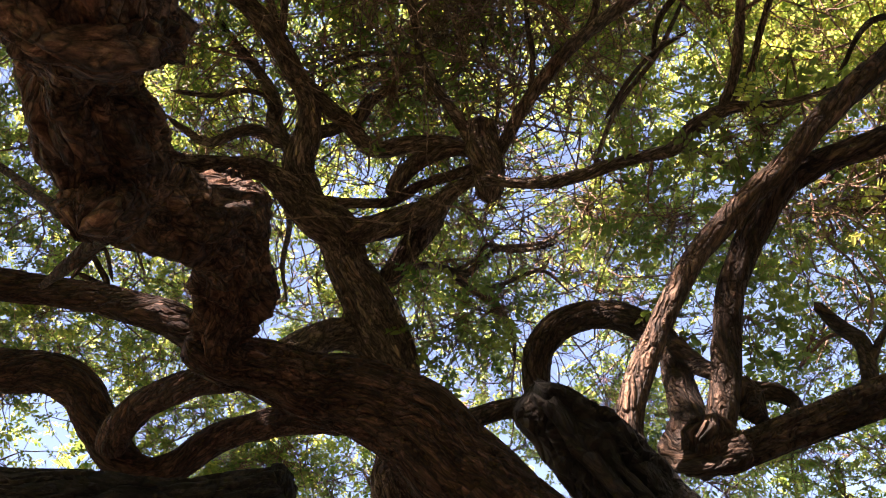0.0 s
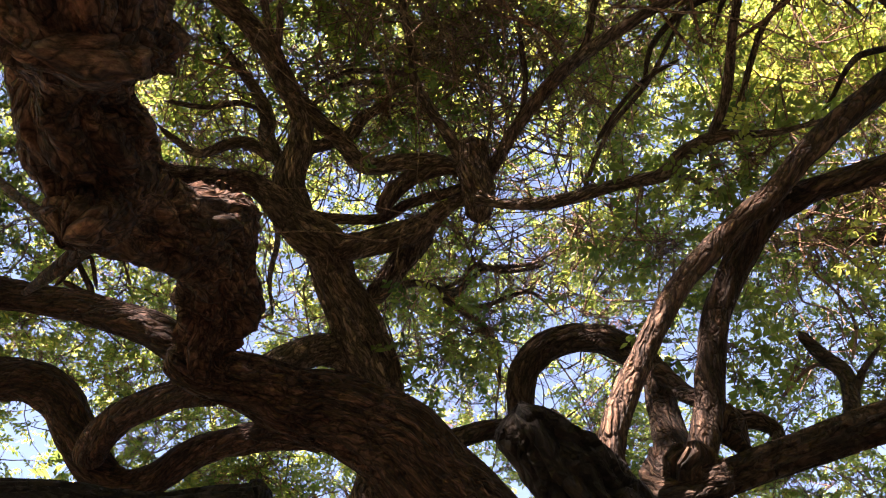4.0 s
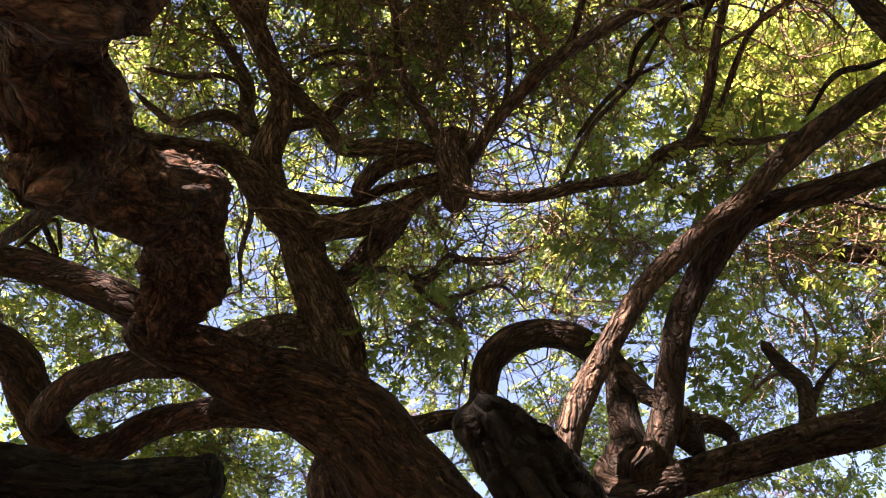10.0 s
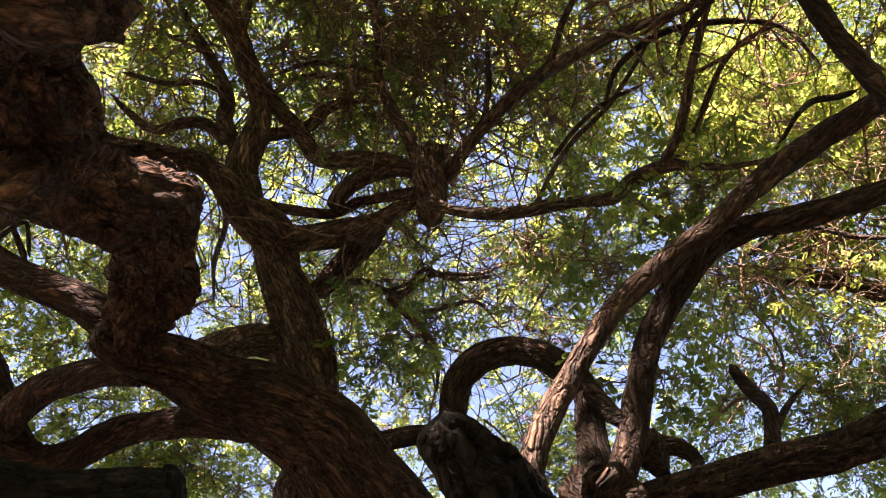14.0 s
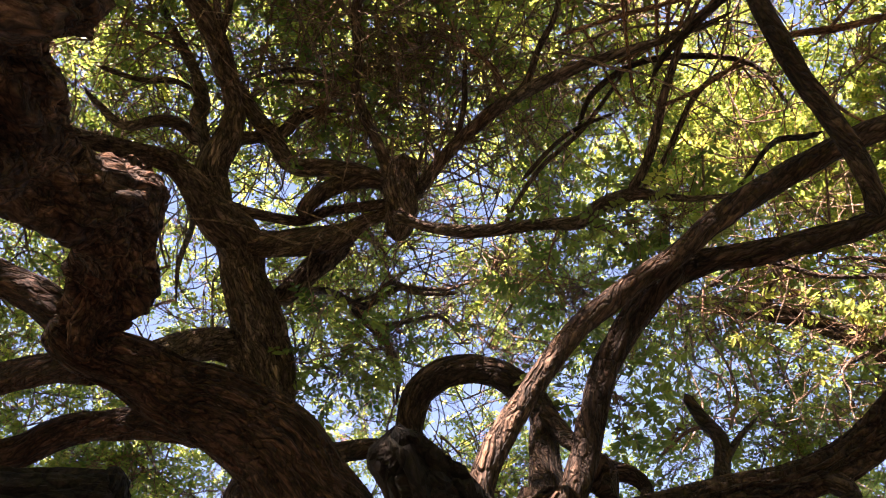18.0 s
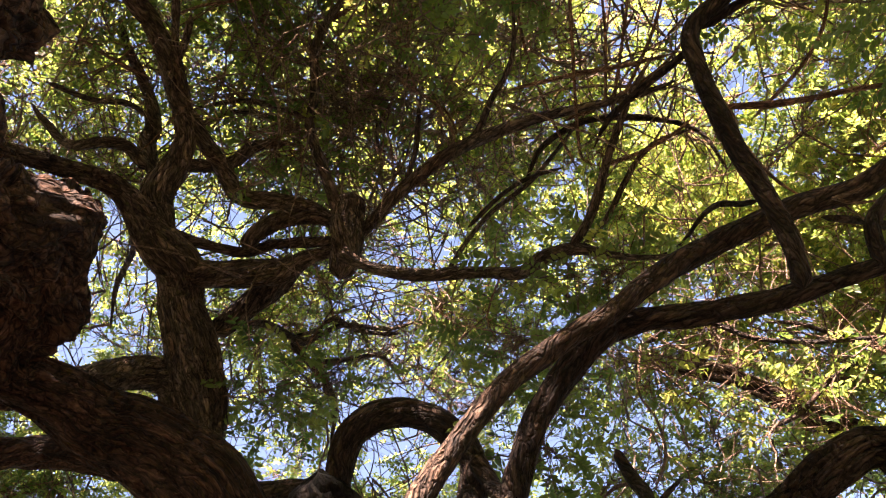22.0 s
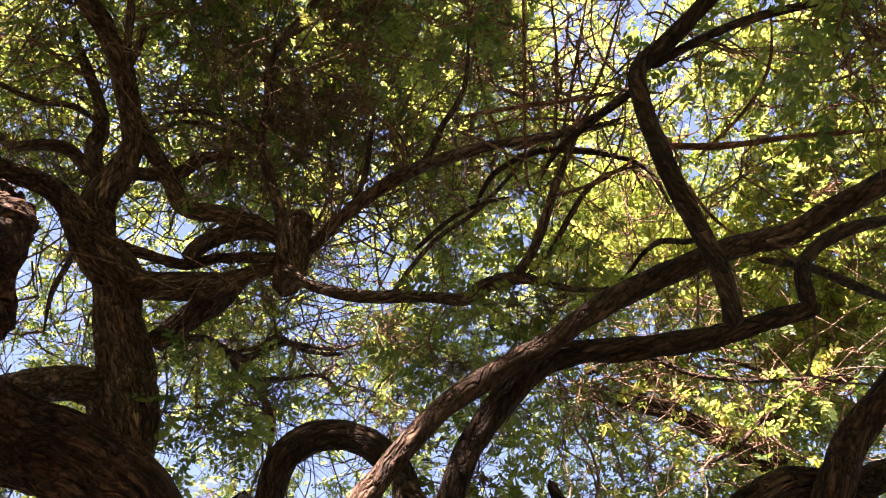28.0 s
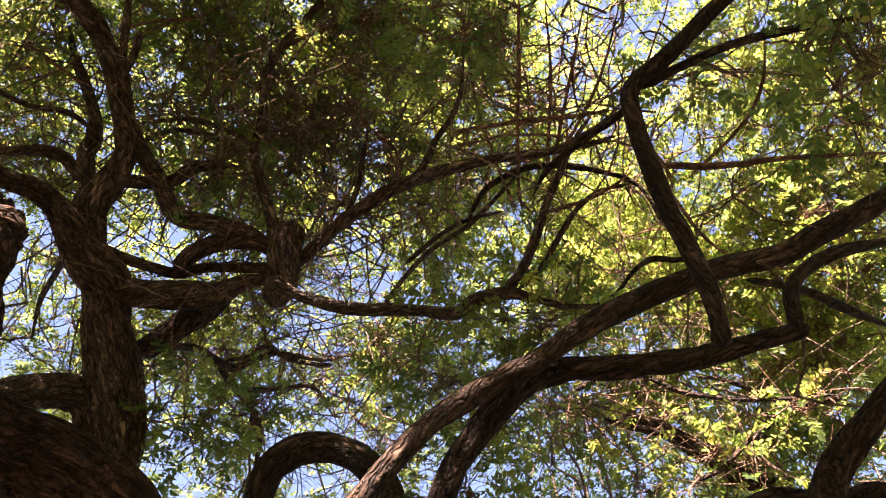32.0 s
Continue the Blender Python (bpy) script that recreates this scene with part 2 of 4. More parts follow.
def limb(name, tree, pts, material=None, rough=1.0, lump=1.0, knobby=0.0, label="", cut=None):
    """One limb of a tree: a bent, tapering, furrowed tube that closes at its ends."""
    rng = np.random.default_rng(len(bpy.data.objects))
    rmax = max(p[3] for p in pts)
    step = 0.026 if rmax > 0.15 else 0.03 if rmax > 0.03 else 0.05
    sides = 112 if rmax > 0.15 else 60 if rmax > 0.06 else 24 if rmax > 0.03 else 10
    c = spline(pts, step)
    SKELETON.setdefault((tree.parent or tree).name, []).append(c[::max(1, int(0.1 / step))])
    along = np.r_[0, np.cumsum(np.linalg.norm(np.diff(c[:, :3], axis=0), axis=1))]
    whole = along[-1]
    kn = max(4, int(whole / 0.22) + 2)
    for k in range(3):
        c[:, k] += np.interp(along, np.linspace(0, whole, kn), rng.uniform(-1, 1, kn)) * 0.1 * c[:, 3] * lump
    # rounded ends
    ends = np.minimum(along, whole - along) / (c[:, 3] * 0.5 + 1e-4)
    shut = np.sqrt(np.clip(1 - (1 - np.clip(ends, 0, 1)) ** 2, 0.0004, 1))
    t, a, b = frames_along(c[:, :3])
    U, V = np.meshgrid(np.arange(sides) / sides, along)
    r = c[:, 3][:, None] * np.ones_like(U)
    twist = 0.22 * V / max(rmax * 6, 0.2)

    def waves(cells, lon, wobble=0.0):
        return wavy(U + twist + wobble, V / lon, cells, int(whole / lon) + 3, rng)

    drift = 0.03 * waves(5, 0.12)
    r *= 1 + lump * (0.05 * waves(4, 2.6 * rmax) + 0.04 * waves(7, 1.1 * rmax))
    if knobby:
        r += knobby * (0.045 * waves(7, 0.22) + 0.05 * (np.abs(waves(12, 0.13, drift)) - 0.45) + 0.024 * (np.abs(waves(24, 0.06, drift)) - 0.4) + 0.008 * waves(44, 0.03))
    if rmax > 0.03:
        deep = rough * min(0.019, 0.1 * rmax)
        for width, lon, amp in ((0.06, 0.4, 1.0), (0.028, 0.2, 0.8), (0.013, 0.08, 0.4)):
            cells = max(6, int(2 * math.pi * rmax / width))
            if cells < sides * 0.7:
                w = np.abs(waves(cells, lon, drift))
                r += deep * amp * (np.minimum(w * 3.2, 1) - 0.7)
    r *= shut[:, None]
    th = 2 * math.pi * U
    pos = c[:, None, :3] + r[..., None] * (np.cos(th)[..., None] * a[:, None] + np.sin(th)[..., None] * b[:, None])
    if cut:
        # broken off along a slanting, splintered plane
        over = np.maximum(0, (pos - np.array(cut[0])) @ np.array(cut[1]) + 0.018 * waves(26, 0.05) + 0.012 * waves(9, 0.1))
        pos = pos - over[..., None] * np.array(cut[1])
    turn = 2 * math.pi * twist
    bark = np.stack([np.cos(th + turn) * c[:, 3][:, None], np.sin(th + turn) * c[:, 3][:, None], V], -1) + rng.uniform(0, 20)
    n = len(c)
    i, j = np.meshgrid(np.arange(n - 1), np.arange(sides), indexing="ij")
    j2 = (j + 1) % sides
    faces = np.stack([i * sides + j, i * sides + j2, (i + 1) * sides + j2, (i + 1) * sides + j], -1).reshape(-1, 4)
    return under(name, fast_mesh(name, pos.reshape(-1, 3), faces, material or BARK, bark.reshape(-1, 3), True), tree, label)


def tree_root(name, x, y, label):
    ob = new(name)
    ob.location = (x, y, 0)
    return tagged(ob, label, "tree")


# ---- ground ----
def build_ground():
    n, m = 48, 40
    rings = [0.0] + [0.5 * 1.24 ** k for k in range(m)]
    verts, faces = [(0, 0, 0)], []
    for i, rr in enumerate(rings[1:]):
        for k in range(n):
            a = 2 * math.pi * k / n
            x, y = rr * math.cos(a), rr * math.sin(a)
            verts.append((x, y, 0.05 * noise.noise((x * 0.4, y * 0.4, 0)) * min(1, rr / 2)))
    for k in range(n):
        faces.append((0, 1 + k, 1 + (k + 1) % n))
    for i in range(len(rings) - 2):
        for k in range(n):
            p, q = 1 + i * n + k, 1 + i * n + (k + 1) % n
            faces.append((p, p + n, q + n, q))
    ob = new("ground", mesh_from("ground", verts, faces, ground_material()))
    tagged(ob, "brown leaf litter and bare earth under the trees", "ground", kind="structure")


build_ground()

# ---- trees: trunks and limbs ----
tree_a = tree_root("gnarled_tree", 0.60, 3.75, "huge gnarled old tree with reddish-brown fissured bark leaning overhead")
limb("trunk", tree_a, [(0.600, 3.750, -0.100, 0.500), (0.520, 3.750, 0.700, 0.400), (0.350, 3.720, 1.600, 0.340), (0.080, 3.680, 2.500, 0.310), (-0.301, 3.610, 3.397, 0.263), (-0.499, 3.455, 3.636, 0.252), (-0.782, 3.229, 3.897, 0.233), (-0.975, 3.094, 4.005, 0.207), (-1.185, 2.977, 4.036, 0.183), (-1.391, 2.822, 4.064, 0.153), (-1.525, 2.676, 4.038, 0.132), (-1.638, 2.536, 4.017, 0.121), (-1.724, 2.434, 4.027, 0.078)], BARK, rough=1.2)
limb("limb", tree_a, [(-1.632, 2.622, 4.095, 0.109), (-1.822, 2.519, 4.215, 0.096), (-1.992, 2.457, 4.281, 0.086), (-2.202, 2.396, 4.363, 0.081), (-2.458, 2.323, 4.404, 0.076), (-2.719, 2.220, 4.422, 0.081), (-2.860, 2.151, 4.415, 0.078), (-3.320, 1.920, 4.416, 0.068)], BARK)
limb("limb", tree_a, [(-1.600, 2.780, 4.064, 0.083), (-1.914, 2.849, 4.101, 0.074), (-2.174, 2.952, 4.120, 0.079), (-2.405, 3.091, 4.111, 0.087), (-2.544, 3.223, 4.064, 0.086)], BARK)
limb("limb", tree_a, [(-1.141, 3.144, 3.989, 0.100), (-1.450, 3.207, 4.062, 0.080), (-1.796, 3.317, 4.139, 0.083), (-2.054, 3.383, 4.106, 0.087), (-2.235, 3.441, 4.039, 0.084), (-2.392, 3.423, 4.016, 0.078), (-2.539, 3.339, 4.075, 0.103), (-2.657, 3.212, 4.238, 0.113), (-2.756, 3.092, 4.409, 0.121), (-2.919, 2.999, 4.493, 0.122), (-3.184, 2.900, 4.495, 0.121), (-3.404, 2.785, 4.509, 0.114), (-3.824, 2.538, 4.557, 0.093)], BARK)
limb("branch", tree_a, [(-1.529, 1.599, 3.872, 0.042), (-1.785, 1.749, 3.973, 0.032), (-2.046, 1.910, 4.051, 0.029), (-2.340, 2.106, 4.191, 0.013)], BARK)
limb("branch", tree_a, [(-1.591, 1.388, 3.656, 0.029), (-1.825, 1.407, 3.888, 0.019), (-2.122, 1.442, 4.195, 0.017), (-2.459, 1.420, 4.489, 0.009)], BARK)
limb("branch", tree_a, [(-2.460, 2.366, 4.605, 0.015), (-2.382, 2.554, 4.665, 0.019), (-2.474, 2.419, 4.849, 0.014), (-2.464, 2.394, 5.017, 0.004)], BARK)
bough = limb("gnarled_bough", tree_a, [(-1.594, 2.647, 4.000, 0.134), (-1.583, 2.484, 4.040, 0.139), (-1.501, 2.339, 4.073, 0.156), (-1.397, 2.216, 4.115, 0.181), (-1.322, 2.068, 4.130, 0.179), (-1.298, 1.884, 4.125, 0.189), (-1.376, 1.690, 3.980, 0.174), (-1.434, 1.451, 3.842, 0.182), (-1.439, 1.289, 3.793, 0.200), (-1.366, 1.071, 3.723, 0.189), (-1.326, 0.941, 3.686, 0.173), (-1.270, 0.872, 3.671, 0.170), (-1.204, 0.799, 3.648, 0.184), (-1.158, 0.740, 3.645, 0.232), (-1.119, 0.677, 3.638, 0.244), (-1.045, 0.539, 3.613, 0.232), (-0.950, 0.318, 3.606, 0.200)], BARK_GNARL, lump=1.2, rough=0.45, knobby=1.0)
limb("burl", bough, [(-1.241, 1.866, 4.177, 0.143), (-1.176, 1.818, 4.205, 0.104), (-1.155, 1.785, 4.237, 0.059)], BARK_GNARL, lump=1.6, knobby=0.9, rough=0.5)
limb("burl", bough, [(-1.423, 1.344, 3.664, 0.132), (-1.395, 1.289, 3.475, 0.095), (-1.418, 1.304, 3.415, 0.048)], BARK_GNARL, lump=1.6, knobby=0.9, rough=0.5)
limb("burl", bough, [(-1.038, 0.792, 3.714, 0.109), (-0.974, 0.835, 3.674, 0.079), (-0.951, 0.893, 3.660, 0.037)], BARK_GNARL, lump=1.6, knobby=0.9, rough=0.5)
limb("burl", bough, [(-1.507, 2.366, 4.077, 0.152), (-1.589, 2.357, 3.966, 0.101)], BARK_GNARL, lump=1.6, knobby=0.9, rough=0.5)
limb("burl", bough, [(-1.166, 0.955, 3.671, 0.026), (-1.170, 1.063, 3.691, 0.032), (-1.198, 1.210, 3.772, 0.032), (-1.218, 1.350, 3.847, 0.026)], BARK_GNARL, lump=1.6, knobby=0.9, rough=0.5)
limb("burl", bough, [(-1.247, 0.589, 3.474, 0.071), (-1.126, 0.654, 3.436, 0.085), (-1.028, 0.726, 3.455, 0.091), (-0.984, 0.807, 3.587, 0.082), (-0.947, 0.873, 3.670, 0.057)], BARK_GNARL, lump=1.6, knobby=0.9, rough=0.5)
tree_b = tree_root("spreading_tree", 0.85, 3.00, "leaning dark broken trunk with one sun-flecked limb")
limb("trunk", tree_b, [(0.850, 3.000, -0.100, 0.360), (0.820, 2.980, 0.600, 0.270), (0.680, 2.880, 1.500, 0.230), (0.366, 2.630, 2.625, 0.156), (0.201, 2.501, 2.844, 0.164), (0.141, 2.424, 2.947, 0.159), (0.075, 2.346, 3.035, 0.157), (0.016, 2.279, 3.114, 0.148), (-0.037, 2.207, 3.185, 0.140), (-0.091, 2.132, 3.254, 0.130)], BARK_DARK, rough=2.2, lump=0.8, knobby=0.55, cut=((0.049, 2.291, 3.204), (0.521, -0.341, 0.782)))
limb("limb", tree_b, [(0.289, 2.580, 2.982, 0.058), (0.206, 2.506, 3.159, 0.056), (0.217, 2.459, 3.244, 0.055), (0.263, 2.422, 3.344, 0.052), (0.348, 2.372, 3.480, 0.051), (0.444, 2.307, 3.609, 0.046), (0.540, 2.261, 3.730, 0.045), (0.639, 2.218, 3.826, 0.045), (0.769, 2.172, 3.921, 0.048), (0.907, 2.111, 4.013, 0.047), (1.038, 2.057, 4.082, 0.047), (1.224, 1.969, 4.206, 0.053), (1.508, 1.859, 4.357, 0.054), (1.718, 1.743, 4.404, 0.051), (1.898, 1.646, 4.424, 0.049), (2.072, 1.562, 4.426, 0.048), (2.230, 1.455, 4.481, 0.053), (2.407, 1.333, 4.538, 0.050), (2.705, 1.104, 4.635, 0.040)], BARK_PALE)
tree_c = tree_root("twisted_tree", -0.30, 4.75, "twisted grey-brown tree with a knotted stub and forking boughs")
limb("limb", tree_c, [(-1.067, 3.750, 4.469, 0.136), (-1.171, 3.630, 4.708, 0.083), (-1.204, 3.529, 4.837, 0.091), (-1.311, 3.443, 4.861, 0.101), (-1.454, 3.306, 4.697, 0.093), (-1.581, 3.114, 4.431, 0.075)], BARK_GREY)
limb("trunk", tree_c, [(-0.300, 4.750, -0.100, 0.360), (-0.350, 4.700, 0.800, 0.280), (-0.550, 4.450, 2.400, 0.230), (-1.014, 4.068, 3.951, 0.183), (-1.045, 3.997, 4.180, 0.176), (-1.019, 3.925, 4.415, 0.169), (-1.025, 3.774, 4.612, 0.149), (-1.041, 3.621, 4.791, 0.154), (-1.084, 3.468, 4.941, 0.169), (-1.148, 3.330, 5.057, 0.158), (-1.203, 3.201, 5.159, 0.140), (-1.227, 3.083, 5.254, 0.137), (-1.251, 2.951, 5.305, 0.143), (-1.331, 2.849, 5.319, 0.134), (-1.412, 2.730, 5.350, 0.106), (-1.498, 2.569, 5.377, 0.077), (-1.596, 2.448, 5.373, 0.061), (-1.730, 2.355, 5.330, 0.052), (-1.917, 2.202, 5.207, 0.047), (-2.035, 2.091, 5.081, 0.045)], BARK_GREY)
limb("limb", tree_c, [(-1.337, 2.863, 5.337, 0.093), (-1.390, 2.693, 5.488, 0.101), (-1.387, 2.578, 5.574, 0.097), (-1.313, 2.492, 5.712, 0.084), (-1.279, 2.406, 5.833, 0.063), (-1.301, 2.294, 5.935, 0.061), (-1.357, 2.134, 6.039, 0.066), (-1.425, 1.972, 6.140, 0.066), (-1.518, 1.791, 6.210, 0.065), (-1.645, 1.598, 6.216, 0.057), (-1.776, 1.392, 6.306, 0.052), (-1.908, 1.170, 6.470, 0.047)], BARK_GREY)
limb("branch", tree_c, [(-1.327, 2.488, 5.710, 0.049), (-1.158, 2.525, 5.786, 0.039), (-1.001, 2.548, 5.887, 0.041), (-0.915, 2.499, 5.987, 0.038), (-0.790, 2.518, 6.116, 0.029), (-0.678, 2.614, 6.311, 0.011)], BARK_GREY)
limb("branch", tree_c, [(-1.291, 2.238, 5.978, 0.046), (-1.169, 2.416, 5.877, 0.051), (-1.047, 2.530, 5.794, 0.055), (-0.939, 2.650, 5.675, 0.058), (-0.702, 2.655, 5.635, 0.056), (-0.486, 2.666, 5.586, 0.055), (-0.269, 2.733, 5.512, 0.044)], BARK_GREY)
limb("limb", tree_c, [(-1.223, 2.993, 5.263, 0.080), (-1.044, 3.010, 5.301, 0.084), (-0.825, 3.020, 5.347, 0.087), (-0.619, 3.008, 5.395, 0.080), (-0.471, 2.918, 5.415, 0.045), (-0.284, 2.846, 5.430, 0.031)], BARK_GREY)
limb("branch", tree_c, [(-0.870, 2.896, 5.434, 0.045), (-0.791, 2.785, 5.468, 0.055), (-0.652, 2.724, 5.536, 0.053), (-0.454, 2.679, 5.533, 0.046), (-0.249, 2.725, 5.518, 0.024)], BARK_GREY)
limb("branch", tree_c, [(-1.315, 2.778, 5.398, 0.038), (-1.127, 2.882, 5.444, 0.033), (-0.882, 2.942, 5.460, 0.033), (-0.688, 2.906, 5.524, 0.033), (-0.454, 2.850, 5.499, 0.032), (-0.302, 2.802, 5.461, 0.035), (-0.219, 2.764, 5.432, 0.014)], BARK_GREY)
limb("branch", tree_c, [(-1.030, 3.390, 5.203, 0.058), (-0.937, 3.391, 5.345, 0.074), (-0.795, 3.332, 5.484, 0.082), (-0.659, 3.201, 5.533, 0.073), (-0.543, 3.105, 5.522, 0.022)], BARK_GREY)
limb("limb", tree_c, [(-0.215, 2.520, 5.596, 0.077), (-0.222, 2.649, 5.511, 0.101), (-0.217, 2.764, 5.370, 0.097), (-0.229, 2.843, 5.248, 0.083), (-0.245, 2.892, 5.182, 0.053)], BARK_GREY)
limb("limb", tree_c, [(-0.239, 2.610, 5.104, 0.053), (-0.103, 2.650, 5.050, 0.030), (0.084, 2.651, 5.000, 0.035), (0.271, 2.620, 4.960, 0.036), (0.424, 2.572, 4.932, 0.036), (0.600, 2.524, 4.893, 0.033), (0.768, 2.476, 4.853, 0.038), (0.860, 2.375, 4.852, 0.039), (1.011, 2.269, 4.819, 0.035), (1.150, 2.232, 4.750, 0.020), (1.301, 2.185, 4.664, 0.014), (1.483, 2.089, 4.577, 0.009)], BARK_GREY)
limb("branch", tree_c, [(0.990, 2.276, 4.821, 0.027), (1.055, 2.128, 4.837, 0.025), (1.085, 1.969, 4.870, 0.025), (1.103, 1.779, 4.915, 0.022), (1.128, 1.593, 4.935, 0.018), (1.140, 1.406, 4.905, 0.014), (1.194, 1.193, 4.886, 0.004)], BARK_GREY)
limb("branch", tree_c, [(1.116, 2.430, 5.065, 0.020), (1.231, 2.284, 5.126, 0.017), (1.304, 2.113, 5.205, 0.017), (1.383, 1.967, 5.298, 0.016), (1.474, 1.831, 5.284, 0.013), (1.639, 1.741, 5.270, 0.005)], BARK_GREY)
limb("branch", tree_c, [(-0.228, 2.769, 5.428, 0.051), (-0.123, 2.704, 5.468, 0.040), (0.049, 2.475, 5.501, 0.038), (0.223, 2.254, 5.467, 0.040), (0.400, 2.067, 5.430, 0.039), (0.588, 1.848, 5.248, 0.032), (0.778, 1.701, 5.156, 0.027), (1.019, 1.569, 5.071, 0.019), (1.209, 1.460, 5.004, 0.013), (1.354, 1.338, 4.931, 0.006)], BARK_GREY)
limb("branch", tree_c, [(0.386, 2.077, 5.376, 0.023), (0.492, 1.924, 5.387, 0.020), (0.533, 1.732, 5.363, 0.018), (0.608, 1.476, 5.308, 0.014), (0.577, 1.153, 5.329, 0.005)], BARK_GREY)
limb("branch", tree_c, [(0.101, 2.407, 5.493, 0.019), (0.156, 2.203, 5.610, 0.017), (0.159, 2.062, 5.684, 0.016), (0.164, 1.864, 5.778, 0.005)], BARK_GREY)
limb("branch", tree_c, [(-0.287, 2.637, 5.516, 0.043), (-0.361, 2.503, 5.656, 0.037), (-0.441, 2.392, 5.772, 0.034), (-0.520, 2.271, 5.945, 0.032), (-0.513, 2.130, 6.127, 0.029), (-0.521, 1.856, 6.310, 0.025), (-0.372, 1.647, 6.519, 0.025), (-0.228, 1.448, 6.601, 0.024), (0.004, 1.180, 6.692, 0.007)], BARK_GREY)
limb("branch", tree_c, [(-0.493, 1.799, 6.446, 0.014), (-0.084, 1.532, 6.478, 0.014), (0.331, 1.378, 6.429, 0.014), (0.730, 1.221, 6.344, 0.004)], TWIG)
limb("branch", tree_c, [(-0.548, 2.234, 5.961, 0.020), (-0.726, 2.270, 6.143, 0.018), (-1.015, 2.310, 6.298, 0.019), (-1.385, 2.442, 6.369, 0.008)], BARK_GREY)
limb("branch", tree_c, [(-1.465, 2.658, 5.742, 0.039), (-1.615, 2.590, 6.098, 0.054), (-1.653, 2.568, 6.335, 0.052), (-1.753, 2.445, 6.600, 0.040), (-1.941, 2.259, 6.850, 0.031), (-2.063, 2.120, 7.090, 0.010)], BARK_GREY)
limb("branch", tree_c, [(-1.519, 2.583, 5.770, 0.036), (-1.631, 2.450, 5.809, 0.039), (-1.764, 2.412, 5.779, 0.036), (-1.937, 2.400, 5.710, 0.029), (-2.109, 2.306, 5.805, 0.021), (-2.220, 2.240, 5.909, 0.006)], BARK_GREY)
limb("branch", tree_c, [(0.394, 2.787, 5.211, 0.014), (0.526, 2.695, 5.448, 0.015), (0.667, 2.592, 5.618, 0.015), (0.892, 2.459, 5.775, 0.015), (1.072, 2.285, 5.947, 0.013), (1.212, 2.131, 6.102, 0.007)], BARK_GREY)
limb("branch", tree_c, [(0.857, 2.660, 5.099, 0.021), (1.066, 2.947, 5.404, 0.018), (1.336, 3.279, 5.583, 0.018), (1.602, 3.518, 5.692, 0.006)], BARK_GREY)
limb("branch", tree_c, [(-0.906, 3.424, 5.317, 0.031), (-0.775, 3.636, 5.563, 0.026), (-0.579, 3.933, 5.732, 0.031), (-0.456, 4.031, 5.929, 0.025), (-0.296, 4.111, 6.140, 0.020), (0.046, 4.326, 6.358, 0.017), (0.308, 4.379, 6.568, 0.006)], BARK_GREY)
limb("branch", tree_c, [(-0.665, 3.931, 5.720, 0.028), (-0.526, 4.107, 5.710, 0.030), (-0.385, 4.295, 5.676, 0.027), (-0.315, 4.515, 5.593, 0.023), (-0.334, 4.762, 5.455, 0.007)], BARK_GREY)
limb("branch", tree_c, [(-0.484, 4.114, 5.707, 0.021), (-0.275, 4.314, 5.951, 0.018), (0.006, 4.495, 6.200, 0.017), (0.212, 4.866, 6.248, 0.006)], BARK_GREY)
limb("branch", tree_c, [(-1.491, 2.657, 5.356, 0.023), (-1.668, 3.164, 5.695, 0.021), (-1.918, 3.657, 5.868, 0.019), (-2.029, 4.073, 5.869, 0.006)], BARK_GREY)
limb("branch", tree_c, [(-1.343, 2.180, 5.953, 0.034), (-1.368, 1.892, 6.143, 0.025), (-1.376, 1.660, 6.291, 0.023), (-1.398, 1.408, 6.483, 0.007)], BARK_GREY)
limb("branch", tree_c, [(-1.434, 1.792, 6.333, 0.010), (-1.265, 1.734, 6.411, 0.010), (-1.064, 1.729, 6.579, 0.010), (-0.853, 1.627, 6.771, 0.003)], TWIG)
limb("branch", tree_c, [(-0.001, 1.973, 6.090, 0.008), (0.190, 2.016, 5.962, 0.009), (0.345, 2.082, 5.871, 0.009), (0.420, 2.202, 5.747, 0.003)], TWIG)
limb("branch", tree_c, [(1.095, 2.150, 5.450, 0.009), (0.942, 1.948, 5.593, 0.009), (0.749, 1.626, 5.774, 0.009), (0.629, 1.287, 5.913, 0.008), (0.508, 1.012, 6.005, 0.002)], TWIG)
limb("branch", tree_c, [(1.172, 1.968, 5.182, 0.012), (1.314, 1.828, 5.101, 0.011), (1.450, 1.652, 5.030, 0.009), (1.528, 1.551, 5.052, 0.003)], TWIG)
limb("branch", tree_c, [(-2.194, 2.176, 6.077, 0.015), (-1.943, 2.305, 6.125, 0.019), (-1.762, 2.390, 6.272, 0.021), (-1.571, 2.540, 6.260, 0.008)], BARK_GREY)
limb("branch", tree_c, [(-2.157, 2.037, 6.512, 0.010), (-1.906, 2.215, 6.537, 0.013), (-1.668, 2.348, 6.559, 0.005)], TWIG)
limb("branch", tree_c, [(-1.285, 2.452, 6.158, 0.019), (-1.091, 2.423, 6.338, 0.017), (-0.800, 2.523, 6.456, 0.016), (-0.643, 2.723, 6.485, 0.005)], BARK_GREY)
tree_d = tree_root("slender_tree", 5.20, 5.00, "slender grey-barked tree behind the others")
limb("trunk", tree_d, [(5.200, 5.000, -0.100, 0.200), (5.100, 4.950, 1.500, 0.160), (4.704, 4.718, 3.636, 0.120), (3.671, 4.149, 5.184, 0.080), (3.293, 4.152, 5.506, 0.070), (2.907, 4.079, 5.699, 0.057), (2.587, 4.018, 5.801, 0.044), (2.394, 4.024, 5.749, 0.031)], BARK_GREY)
